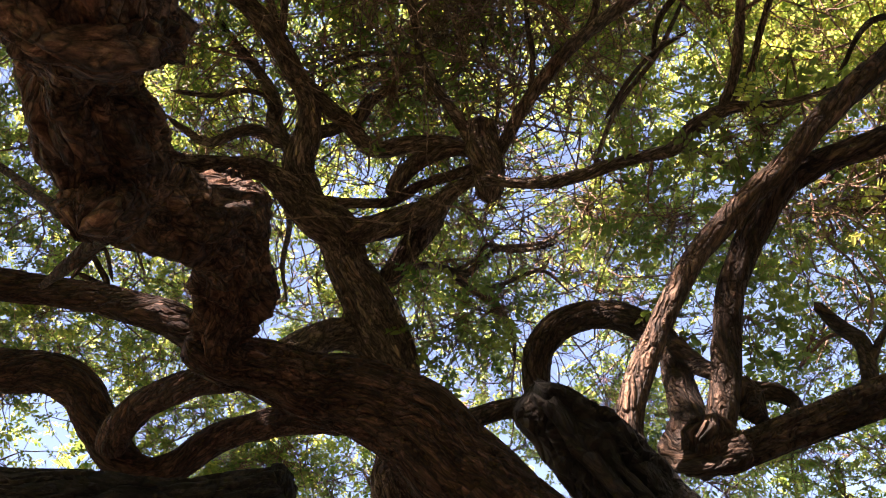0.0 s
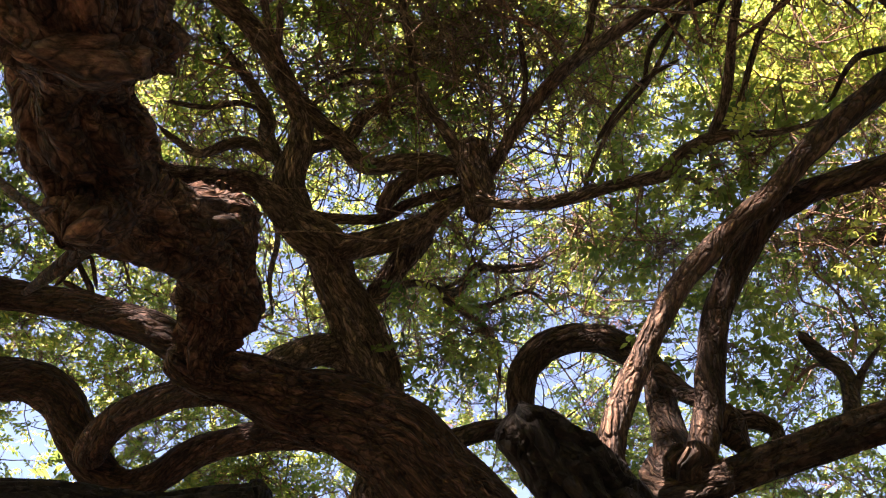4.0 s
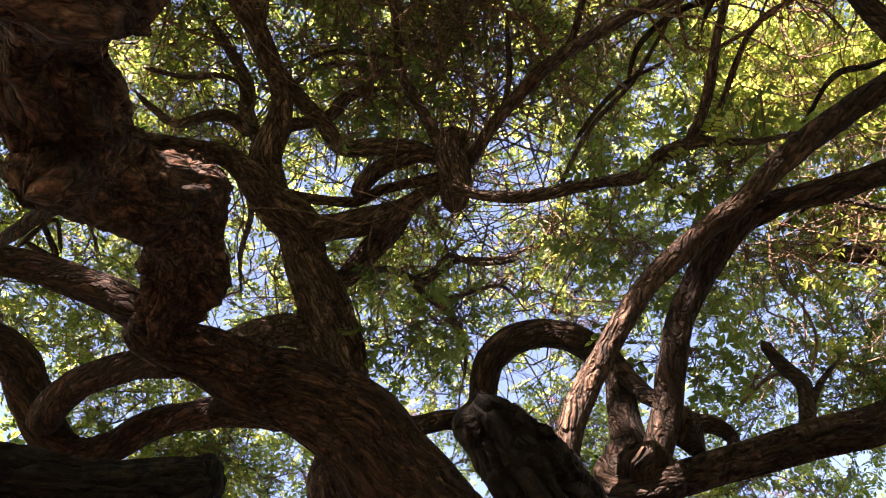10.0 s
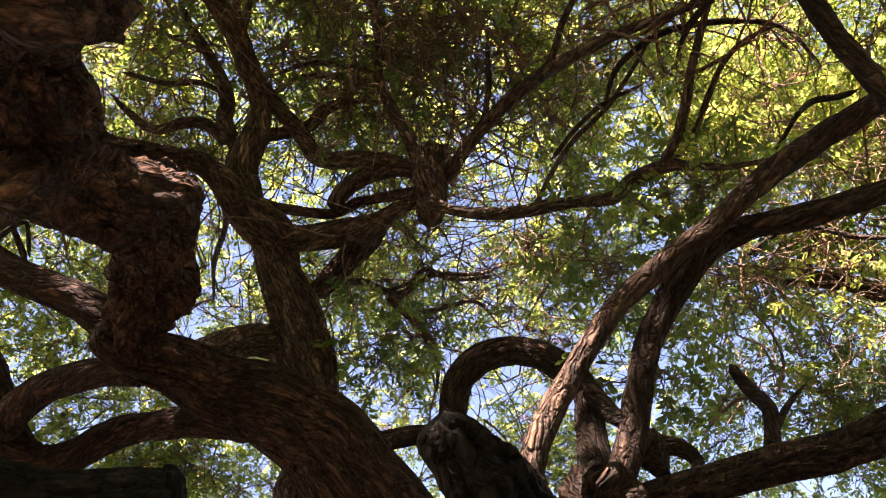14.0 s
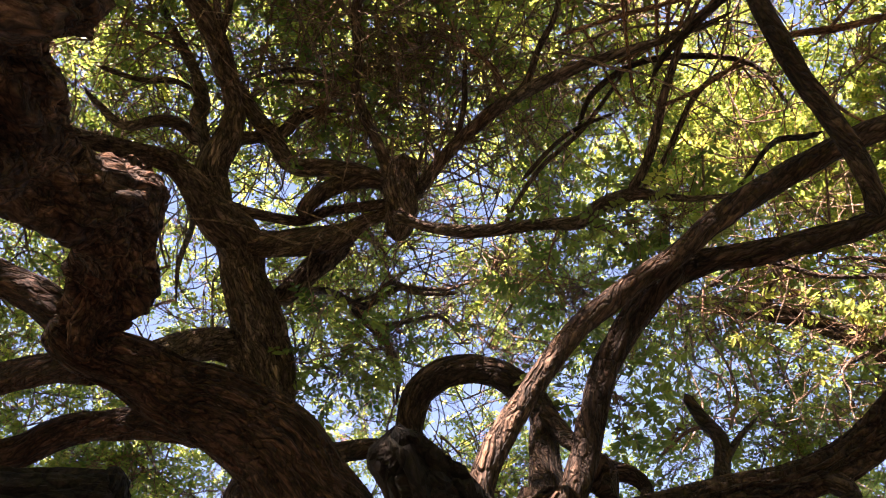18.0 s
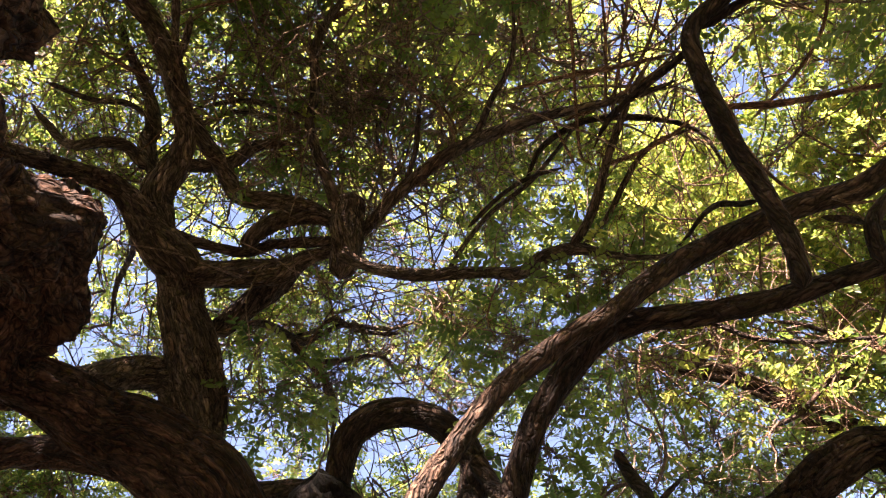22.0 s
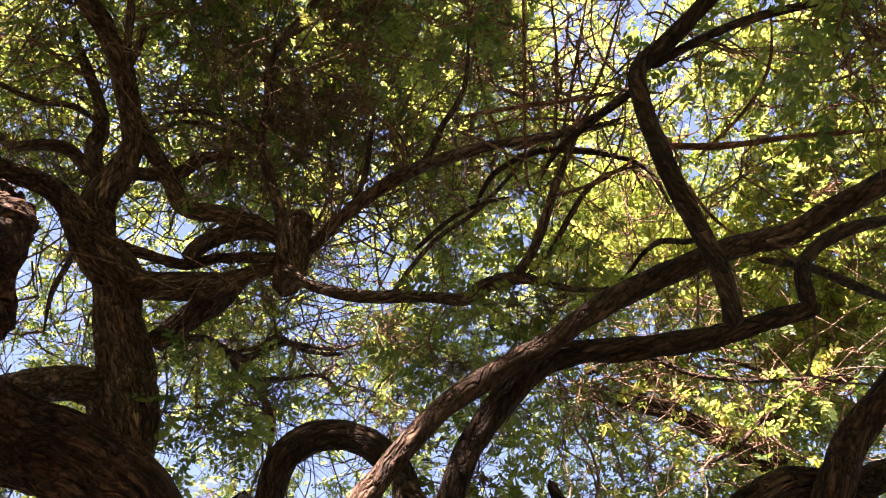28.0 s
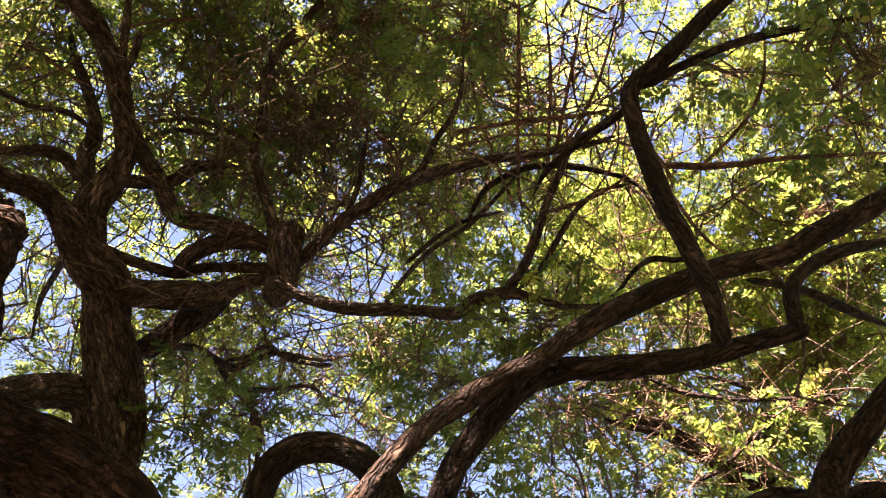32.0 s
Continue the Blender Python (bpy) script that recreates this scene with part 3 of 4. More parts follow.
limb("branch", tree_d, [(2.414, 4.017, 5.746, 0.035), (2.533, 3.878, 5.963, 0.027), (2.616, 3.788, 6.142, 0.009)], BARK_GREY)
tree_e = tree_root("broken_trunk", -3.90, 0.90, "leaning broken trunk with dark furrowed bark")
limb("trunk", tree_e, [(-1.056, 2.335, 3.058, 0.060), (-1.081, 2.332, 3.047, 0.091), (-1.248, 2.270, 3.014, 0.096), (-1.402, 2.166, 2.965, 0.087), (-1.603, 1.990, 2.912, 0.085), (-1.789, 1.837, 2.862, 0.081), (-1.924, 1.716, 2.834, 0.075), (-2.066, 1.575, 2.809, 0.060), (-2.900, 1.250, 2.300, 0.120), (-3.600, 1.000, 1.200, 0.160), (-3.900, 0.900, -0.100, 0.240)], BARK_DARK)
tree_f = tree_root("crooked_tree", 3.90, 2.75, "old tree with a low crooked bough and dark upright limbs")
limb("limb", tree_f, [(0.517, 2.798, 3.246, 0.069), (0.574, 2.730, 3.345, 0.059), (0.641, 2.660, 3.482, 0.058), (0.692, 2.568, 3.636, 0.058), (0.749, 2.475, 3.794, 0.057), (0.836, 2.386, 3.923, 0.059), (0.938, 2.290, 4.022, 0.062), (1.037, 2.201, 4.099, 0.064), (1.094, 2.206, 4.152, 0.064), (1.222, 2.149, 4.150, 0.054), (1.361, 2.080, 4.105, 0.054), (1.508, 2.004, 4.079, 0.052), (1.674, 1.920, 4.060, 0.049), (1.819, 1.827, 4.044, 0.043), (1.946, 1.733, 4.031, 0.038), (2.033, 1.667, 4.019, 0.033), (2.071, 1.637, 4.013, 0.020)], BARK_DEEP)
limb("branch", tree_f, [(1.636, 1.657, 3.812, 0.037), (1.625, 1.594, 3.924, 0.037), (1.594, 1.525, 4.046, 0.039), (1.527, 1.450, 4.170, 0.040), (1.445, 1.358, 4.308, 0.041), (1.356, 1.246, 4.458, 0.041), (1.303, 1.152, 4.597, 0.038), (1.259, 1.055, 4.697, 0.038), (1.290, 0.989, 4.748, 0.036), (1.372, 0.909, 4.783, 0.037), (1.453, 0.808, 4.816, 0.034), (1.580, 0.636, 4.871, 0.031), (1.766, 0.431, 4.932, 0.010)], BARK_DEEP)
limb("branch", tree_f, [(1.902, 1.531, 3.822, 0.031), (1.878, 1.483, 3.894, 0.030), (1.869, 1.437, 3.955, 0.030), (1.910, 1.381, 4.004, 0.028), (1.998, 1.330, 4.050, 0.028), (2.082, 1.296, 4.078, 0.027), (2.290, 1.262, 4.149, 0.013)], BARK_DEEP)
limb("branch", tree_f, [(1.308, 1.113, 4.759, 0.019), (1.249, 1.218, 4.790, 0.018), (1.169, 1.366, 4.858, 0.019), (1.061, 1.559, 4.904, 0.016), (1.025, 1.743, 4.928, 0.004)], BARK_DEEP)
limb("branch", tree_f, [(1.312, 1.042, 4.752, 0.020), (1.453, 0.954, 4.814, 0.021), (1.645, 0.839, 4.876, 0.020), (1.886, 0.730, 4.898, 0.020), (2.317, 0.573, 4.929, 0.007)], BARK_DEEP)
limb("branch", tree_f, [(1.479, 1.439, 4.814, 0.009), (1.562, 1.371, 4.753, 0.015), (1.687, 1.326, 4.696, 0.018), (1.852, 1.256, 4.649, 0.014), (2.008, 1.200, 4.645, 0.012), (2.287, 1.136, 4.655, 0.010), (2.501, 1.087, 4.657, 0.004)], TWIG)
limb("branch", tree_f, [(1.897, 1.650, 4.319, 0.015), (2.255, 1.735, 4.435, 0.021), (2.589, 1.863, 4.523, 0.025), (2.963, 2.007, 4.633, 0.009)], BARK_DEEP)
limb("branch", tree_f, [(0.783, 0.875, 5.282, 0.008), (0.851, 1.217, 5.160, 0.008), (0.921, 1.585, 4.984, 0.008), (1.012, 1.859, 5.049, 0.008), (1.135, 1.923, 5.099, 0.003)], TWIG)
limb("branch", tree_f, [(0.592, 1.569, 5.157, 0.010), (0.894, 1.462, 5.161, 0.013), (1.138, 1.335, 5.048, 0.012), (1.309, 1.216, 4.934, 0.004)], TWIG)
limb("trunk", tree_f, [(3.900, 2.750, -0.100, 0.300), (3.850, 2.720, 1.200, 0.220), (3.600, 2.600, 2.600, 0.170), (2.929, 2.474, 3.816, 0.071), (2.551, 2.491, 3.846, 0.066), (2.332, 2.443, 3.775, 0.073), (2.183, 2.460, 3.771, 0.083), (2.066, 2.506, 3.710, 0.086), (1.856, 2.683, 3.597, 0.077), (1.679, 2.756, 3.516, 0.074), (1.481, 2.792, 3.463, 0.072), (1.253, 2.802, 3.410, 0.070), (1.035, 2.777, 3.343, 0.066), (0.838, 2.747, 3.282, 0.061), (0.667, 2.735, 3.220, 0.061), (0.551, 2.713, 3.192, 0.067), (0.467, 2.671, 3.198, 0.056)], BARK_DEEP)
limb("limb", tree_f, [(2.306, 2.481, 3.645, 0.087), (2.321, 2.341, 3.704, 0.076), (2.375, 2.202, 3.819, 0.068), (2.484, 1.973, 3.930, 0.060), (2.726, 1.756, 4.107, 0.054)], BARK_DEEP)
limb("limb", tree_f, [(0.509, 2.903, 3.341, 0.066), (0.534, 3.071, 3.594, 0.077), (0.548, 3.136, 3.832, 0.075), (0.568, 3.168, 4.067, 0.067), (0.551, 3.201, 4.214, 0.069), (0.485, 3.248, 4.349, 0.077), (0.372, 3.282, 4.485, 0.078), (0.208, 3.316, 4.556, 0.083), (0.041, 3.373, 4.570, 0.089), (-0.077, 3.465, 4.529, 0.085), (-0.136, 3.569, 4.455, 0.085), (-0.151, 3.695, 4.346, 0.085), (-0.134, 3.791, 4.230, 0.080), (-0.052, 3.898, 4.075, 0.079), (0.067, 4.021, 3.874, 0.078)], BARK_DEEP)
limb("branch", tree_f, [(-0.194, 3.593, 4.198, 0.064), (-0.355, 3.580, 4.199, 0.054), (-0.571, 3.494, 4.110, 0.056), (-0.768, 3.368, 3.973, 0.024)], BARK_DEEP)
limb("branch", tree_f, [(0.552, 3.025, 4.053, 0.051), (0.632, 3.021, 3.890, 0.044), (0.671, 2.898, 3.721, 0.042), (0.781, 2.837, 3.562, 0.044), (0.874, 2.832, 3.529, 0.037), (0.936, 2.852, 3.471, 0.027), (0.862, 2.774, 3.344, 0.011)], BARK_DEEP)
limb("branch", tree_f, [(1.335, 3.094, 3.637, 0.037), (1.400, 3.113, 3.803, 0.037), (1.435, 3.138, 3.959, 0.038), (1.396, 3.162, 4.077, 0.037), (1.360, 3.170, 4.192, 0.032), (1.329, 3.151, 4.261, 0.024)], BARK_DEEP)
limb("branch", tree_f, [(1.385, 3.117, 3.759, 0.019), (1.485, 3.086, 3.901, 0.018), (1.628, 3.055, 4.040, 0.007)], BARK_DEEP)
limb("branch", tree_f, [(1.442, 3.158, 4.026, 0.010), (1.371, 3.346, 4.168, 0.011), (1.263, 3.631, 4.191, 0.004)], TWIG)
limb("burl", tree_f, [(0.673, 2.823, 3.441, 0.058), (0.752, 2.777, 3.479, 0.098), (0.801, 2.753, 3.495, 0.046)], BARK_DEEP, lump=1.6, knobby=0.9, rough=0.5)
limb("burl", tree_f, [(0.447, 2.767, 3.412, 0.069), (0.426, 2.744, 3.266, 0.094), (0.464, 2.694, 3.184, 0.103), (0.565, 2.683, 3.170, 0.085), (0.655, 2.686, 3.190, 0.053)], BARK_DEEP, lump=1.6, knobby=0.9, rough=0.5)
limb("burl", tree_f, [(0.548, 2.625, 3.321, 0.066), (0.513, 2.650, 3.241, 0.091), (0.462, 2.697, 3.179, 0.075)], BARK_DEEP, lump=1.6, knobby=0.9, rough=0.5)
limb("branch", tree_f, [(1.104, 1.665, 5.130, 0.009), (1.029, 1.242, 5.223, 0.008), (0.900, 0.850, 5.269, 0.003)], TWIG)
limb("branch", tree_f, [(1.132, 1.658, 5.126, 0.009), (1.115, 1.248, 5.200, 0.008), (1.085, 0.835, 5.232, 0.003)], TWIG)
limb("branch", tree_f, [(1.151, 1.527, 5.071, 0.009), (1.250, 1.189, 5.185, 0.008), (1.242, 0.772, 5.207, 0.003)], TWIG)
limb("branch", tree_f, [(0.890, 1.715, 5.152, 0.011), (1.156, 1.552, 5.172, 0.011), (1.324, 1.338, 5.104, 0.009), (1.457, 1.081, 5.157, 0.003)], TWIG)
limb("branch", tree_f, [(1.600, 1.500, 4.811, 0.009), (1.928, 1.783, 4.871, 0.009), (2.209, 1.928, 4.885, 0.003)], TWIG)
limb("branch", tree_f, [(1.806, 1.567, 5.046, 0.008), (2.024, 1.301, 5.179, 0.010), (2.115, 1.097, 5.325, 0.009), (2.111, 0.860, 5.562, 0.003)], TWIG)
limb("branch", tree_f, [(1.805, 3.519, 5.485, 0.020), (2.121, 3.301, 5.540, 0.020), (2.515, 3.270, 5.353, 0.017), (2.930, 3.114, 5.211, 0.015), (3.350, 2.865, 5.083, 0.005)], BARK_DEEP)
limb("branch", tree_f, [(1.649, 2.763, 3.492, 0.052), (1.710, 2.733, 3.405, 0.044), (1.753, 2.715, 3.354, 0.014)], BARK_DEEP)
limb("branch", tree_c, [(-1.225, 1.660, 6.079, 0.023), (-1.290, 1.841, 6.103, 0.024), (-1.379, 2.024, 6.114, 0.027), (-1.357, 2.044, 5.878, 0.017)], BARK_GREY)
limb("branch", tree_c, [(0.378, 1.979, 5.354, 0.009), (0.307, 1.909, 5.493, 0.009), (0.207, 1.861, 5.619, 0.007), (0.081, 1.755, 5.477, 0.006)], TWIG)
limb("branch", tree_c, [(0.839, 2.392, 5.625, 0.010), (0.918, 2.249, 5.802, 0.018), (1.069, 2.162, 5.926, 0.020), (1.212, 1.974, 5.757, 0.021), (1.532, 1.953, 5.779, 0.019), (1.847, 1.998, 5.750, 0.014), (1.964, 2.079, 5.418, 0.009)], BARK_PALE)
limb("branch", tree_f, [(2.011, 2.023, 5.054, 0.014), (1.959, 2.117, 5.145, 0.017), (1.887, 2.195, 5.253, 0.019), (1.742, 2.189, 5.094, 0.013), (1.700, 2.371, 5.114, 0.012), (1.638, 2.510, 5.167, 0.010), (1.442, 2.460, 5.047, 0.008)], BARK_DEEP)
limb("branch", tree_f, [(1.474, 3.118, 3.982, 0.008), (1.555, 3.054, 4.158, 0.008), (1.539, 3.010, 4.353, 0.007), (1.404, 2.830, 4.346, 0.006), (1.403, 2.790, 4.512, 0.004)], TWIG_PALE)
limb("branch", tree_c, [(0.476, 2.449, 5.187, 0.014), (0.657, 2.324, 5.359, 0.013), (0.819, 2.262, 5.481, 0.013), (0.991, 2.086, 5.341, 0.008)], BARK_PALE)
limb("branch", tree_d, [(2.192, 3.933, 5.693, 0.017), (2.505, 3.969, 5.679, 0.033), (2.853, 3.995, 5.632, 0.028), (2.954, 3.778, 5.390, 0.020), (3.208, 3.723, 5.452, 0.016), (3.490, 3.632, 5.511, 0.010)], BARK_PALE)
limb("branch", tree_d, [(3.523, 3.066, 5.278, 0.016), (3.346, 3.302, 5.416, 0.019), (3.223, 3.415, 5.599, 0.017), (2.881, 3.304, 5.578, 0.016), (2.732, 3.440, 5.733, 0.010)], BARK_PALE)
limb("branch", tree_d, [(2.538, 3.630, 4.891, 0.016), (2.770, 3.551, 4.991, 0.018), (2.971, 3.412, 5.160, 0.016), (2.973, 3.159, 5.043, 0.012), (3.189, 3.011, 5.174, 0.009)], BARK_PALE)
limb("branch", tree_c, [(0.149, 4.055, 6.029, 0.017), (-0.009, 4.153, 6.111, 0.017), (-0.215, 4.225, 6.209, 0.020), (-0.386, 3.996, 6.070, 0.020), (-0.510, 4.142, 6.093, 0.018), (-0.718, 4.263, 6.124, 0.013)], BARK_GREY)
limb("branch", tree_c, [(-0.315, 4.497, 5.576, 0.015), (-0.409, 4.485, 5.765, 0.015), (-0.431, 4.443, 5.985, 0.013), (-0.270, 4.227, 5.862, 0.011), (-0.142, 4.235, 6.032, 0.009)], BARK_GREY)
limb("branch", tree_a, [(-2.390, 2.296, 4.431, 0.014), (-2.327, 2.299, 4.612, 0.013), (-2.307, 2.344, 4.724, 0.012), (-2.211, 2.396, 4.489, 0.010)], BARK)

# ---- twigs and leaves ----
def tube_bundle(name, rows, sides, material):
    """Many thin tubes of equal point count in one mesh: rows is an array (tubes, points, x y z r)."""
    n, k = rows.shape[:2]
    p, r = rows[..., :3], rows[..., 3:]
    t = np.gradient(p, axis=1)
    t /= np.linalg.norm(t, axis=2)[..., None] + 1e-9
    ref = np.where(np.abs(t[:, :1, 2:]) > 0.8, np.array((1.0, 0.1, 0)), np.array((0, 0.1, 1.0)))
    a = np.cross(t, ref)
    a /= np.linalg.norm(a, axis=2)[..., None] + 1e-9
    b = np.cross(t, a)
    th = np.arange(sides) * 2 * math.pi / sides
    ring = np.cos(th)[:, None] * a[:, :, None] + np.sin(th)[:, None] * b[:, :, None]
    verts = p[:, :, None] + ring * r[:, :, None]
    al = np.cumsum(np.r_["1", np.zeros((n, 1)), np.linalg.norm(np.diff(p, axis=1), axis=2)], 1)
    bark = np.stack([np.cos(th) * r + 0 * al[..., None], np.sin(th) * r + 0 * al[..., None], al[..., None] + 0 * th], -1)
    bark += RNG.uniform(0, 9, (n, 1, 1, 1))
    i, j = np.meshgrid(np.arange(k - 1), np.arange(sides), indexing="ij")
    j2 = (j + 1) % sides
    q = np.stack([i * sides + j, i * sides + j2, (i + 1) * sides + j2, (i + 1) * sides + j], -1).reshape(1, -1, 4)
    faces = (q + (np.arange(n) * k * sides)[:, None, None]).reshape(-1, 4)
    return fast_mesh(name, verts.reshape(-1, 3), faces, material, bark.reshape(-1, 3), True)


def spray_template(rng, pairs, length, fine):
    """A leafy shoot along +x: leaflets in two rows and one at the tip, each a folded, pointed blade, on a thin stalk if fine."""
    spots = []
    for k in range(pairs):
        x = length * (0.2 + 0.74 * k / pairs)
        for s in (-1, 1):
            spots.append((x + s * 0.006, s * rng.uniform(40, 80), rng.uniform(-45, 45)))
    spots.append((length * 0.97, rng.uniform(-12, 12), 0))
    V, F = [], []
    if fine:
        for x in [0.0] + [q[0] for q in spots]:
            V += [(x, 0.0009, 0), (x, -0.0009, 0)]
        F += [(2 * k, 2 * k + 1, 2 * k + 3, 2 * k + 2) for k in range(len(spots))]
    for k, (x, turn, roll) in enumerate(spots):
        L = rng.uniform(0.036, 0.062)
        W = L * rng.uniform(0.2, 0.27)
        dip = rng.uniform(-0.2, 0.05) * L
        if fine:
            blade = [(L * 0.3, W * 0.92, 0.2 * W), (L * 0.68, W * 0.72, 0.1 * W + dip * 0.4), (L, 0, dip), (L * 0.68, -W * 0.72, 0.1 * W + dip * 0.4), (L * 0.3, -W * 0.92, 0.2 * W)]
            q = [(-1, 0, 1, 2), (-1, 2, 3, 4)]
        else:
            blade = [(0, 0, 0), (L * 0.45, W * 1.05, 0.3 * W), (L, 0, dip), (L * 0.45, -W * 1.05, 0.3 * W)]
            q = [(0, 1, 2), (0, 2, 3)]
        m = np.array(Euler((radians(roll), radians(rng.uniform(-30, 30)), radians(turn))).to_matrix())
        blade = np.array(blade) @ m.T + (x, 0, 0)
        o = len(V)
        stalk = 2 * (k + 1) + (0 if turn > 0 else 1)
        V += blade.tolist()
        F += [tuple(o + i if i >= 0 else stalk for i in fc) for fc in q]
    return np.array(V), np.array(F)


SHAPES = ((7, 0.19), (8, 0.23), (6, 0.16), (9, 0.25), (7, 0.21), (5, 0.14))
NEAR_SPRAYS = [spray_template(RNG, p, l, True) for p, l in SHAPES]
FAR_SPRAYS = [spray_template(RNG, p, l, False) for p, l in SHAPES]

# thicker (+) and more open (-) places of the canopy: x, y, z, reach, weight
CLUMPS = np.array([
    # next row: unseen leaves added overhead to keep sun off the limbs
    (0.0, -1.2, 7.4, 1.6, 0.7),
    (-0.20, 2.40, 7.00, 0.60, 0.60),
    (0.35, 2.20, 7.00, 0.60, 0.70),
    # next four rows: more unseen leaves added overhead and behind against the sun
    (-1.8, -0.8, 7.0, 1.5, 0.7),
    (1.8, -0.8, 7.0, 1.5, 0.7),
    (0.0, -2.8, 6.6, 1.6, 0.6),
    (-2.5, 0.4, 6.8, 1.2, 0.4),
    # next fourteen rows: unseen clumps set along sun rays to shade the wood
    (-0.63, 0.15, 6.11, 0.4, 0.8),
    (-0.85, -0.37, 6.68, 0.4, 0.8),
    (-0.44, 0.17, 6.10, 0.4, 0.8),
    (-0.66, -0.34, 6.67, 0.4, 0.8),
    (-1.13, -0.34, 6.06, 0.4, 0.8),
    (-1.36, -0.85, 6.63, 0.4, 0.8),
    (-1.03, -0.26, 5.98, 0.4, 0.8),
    (-1.26, -0.77, 6.55, 0.4, 0.8),
    (-0.44, -0.03, 6.47, 0.4, 0.8),
    (-0.67, -0.54, 7.04, 0.4, 0.8),
    (-1.73, 0.70, 6.62, 0.4, 0.8),
    (-1.95, 0.19, 7.19, 0.4, 0.8),
    (-0.63, 0.15, 6.1, 0.45, 0.6),
    (-1.1, -0.3, 6.0, 0.45, 0.6),
    (0.60, 4.06, 5.93, 0.90, -0.75),
    (0.03, 5.06, 5.64, 0.80, -0.60),
    (-1.73, 4.76, 4.77, 0.80, -0.60),
    (-3.53, 3.77, 4.60, 0.70, -0.10),
    (-0.83, 3.09, 6.62, 0.40, -0.90),
    (-0.73, 5.07, 5.55, 0.60, -0.50),
    (-3.35, 2.61, 5.79, 0.60, -0.40),
    (1.33, 5.10, 4.42, 0.60, -0.50),
    (-2.01, 2.77, 7.08, 1.00, -0.70),
    (-1.36, 3.39, 6.56, 0.70, -0.50),
    (-1.94, 3.92, 5.95, 0.70, -0.40),
    (-2.01, 3.54, 6.07, 0.60, -0.50),
    (-2.57, 2.88, 6.78, 0.60, -0.40),
    (-0.80, 3.04, 6.59, 0.40, -0.70),
    (-1.83, 2.62, 6.52, 0.40, -0.40),
    (3.23, 1.31, 6.57, 0.60, 0.20),
    (0.42, 4.15, 6.22, 0.70, -0.40),
    (2.86, 2.49, 6.91, 0.80, -0.20),
    (3.30, 3.96, 5.76, 1.00, 0.20),
    (3.87, 3.06, 5.92, 0.80, 0.30),
    (2.23, 4.04, 6.12, 0.70, 0.30),
    (-3.32, 3.56, 5.39, 0.70, 0.50),
    (-3.36, 2.77, 5.68, 0.70, 0.90),
    (-2.93, 3.39, 5.83, 0.50, 0.30),
    (-1.43, 4.13, 5.67, 0.50, -0.30),
    (-0.24, 4.14, 6.30, 0.80, -0.30),
    (3.15, 1.57, 6.89, 0.90, 0.80),
    (-1.48, 4.04, 6.01, 0.60, -0.30),
    (3.46, 2.14, 6.48, 0.80, 0.60),
    (2.33, 2.24, 7.02, 0.70, 0.40),
    (-3.48, 3.36, 5.09, 0.60, 0.50),
    (-3.23, 3.75, 4.95, 0.50, 0.40),
    (-0.28, 3.01, 5.53, 0.50, -0.80),
    (-0.32, 2.76, 5.64, 0.50, -0.80),
    (0.02, 2.77, 6.87, 0.60, 0.40),
    (-2.03, 2.43, 6.77, 0.60, 0.40),
    (1.30, 1.63, 7.22, 0.60, 0.50),
    (-0.06, 4.37, 6.09, 0.70, -0.60),
    (1.77, 5.11, 4.59, 0.60, 0.50),
    (-0.14, 3.06, 6.66, 0.50, 0.30),
    (-0.38, 2.62, 6.94, 0.60, -0.40),
    (-0.38, 2.36, 6.79, 0.50, -0.50),
    (-2.16, 2.35, 6.75, 0.60, 0.40),
    (-3.30, 2.67, 6.34, 0.70, 0.50),
    (1.52, 2.50, 7.27, 0.70, 0.30),
    (-1.19, 2.07, 6.99, 0.70, 0.30),
    (-1.25, 2.51, 6.77, 0.60, 0.50),
    (-0.28, 2.05, 7.15, 0.60, 0.40),
    (0.79, 1.65, 7.29, 0.60, 0.60),
    (1.68, 1.46, 7.18, 0.60, 0.50),
    (1.16, 1.93, 7.25, 0.80, 0.90),
    (1.86, 2.13, 7.12, 0.70, 0.60),
    (0.41, 3.11, 6.90, 0.70, 0.60),
    (1.04, 3.07, 6.83, 0.70, 0.50),
    (-0.18, 3.07, 7.00, 0.60, 0.50),
    (-2.08, 2.07, 6.80, 0.60, 0.50),
    (1.64, 5.19, 4.52, 0.60, 0.50),
    (-3.74, 3.75, 5.15, 0.60, 0.40),
    (2.63, 4.65, 4.95, 0.70, 0.60),
    (-2.80, 4.46, 4.74, 0.70, 0.60),
    (-2.23, 4.74, 4.79, 0.60, 0.40),
    (1.34, 1.84, 7.46, 0.80, 1.20),
    (-2.26, 2.50, 6.70, 0.60, -0.70),
    (1.41, 5.07, 4.44, 0.60, 0.60),
    (-1.74, 2.40, 7.11, 0.50, -0.40),
    (1.55, 2.04, 7.35, 0.80, 0.70),
    (-2.88, 4.33, 4.83, 0.70, 0.40),
    (-0.53, 4.43, 6.14, 0.60, -0.40),
])


def crown_density(p):
    """How leafy the canopy is at p: thick overhead, more open low down, with the gaps of a natural crown."""
    q = Vector(p)
    high = min(1, max(0, (math.atan2(p[2] - 1.5, math.hypot(p[0], p[1])) - 0.5) / 0.5))
    d = 0.42 + 0.6 * high + 1.0 * noise.noise(q * 0.8) + 1.7 * noise.noise(q * 1.9 + Vector((9, 3, 1)))
    w = CLUMPS[:, 4] * np.exp(-((CLUMPS[:, :3] - p) ** 2).sum(1) / CLUMPS[:, 3] ** 2)
    return d + w.sum()


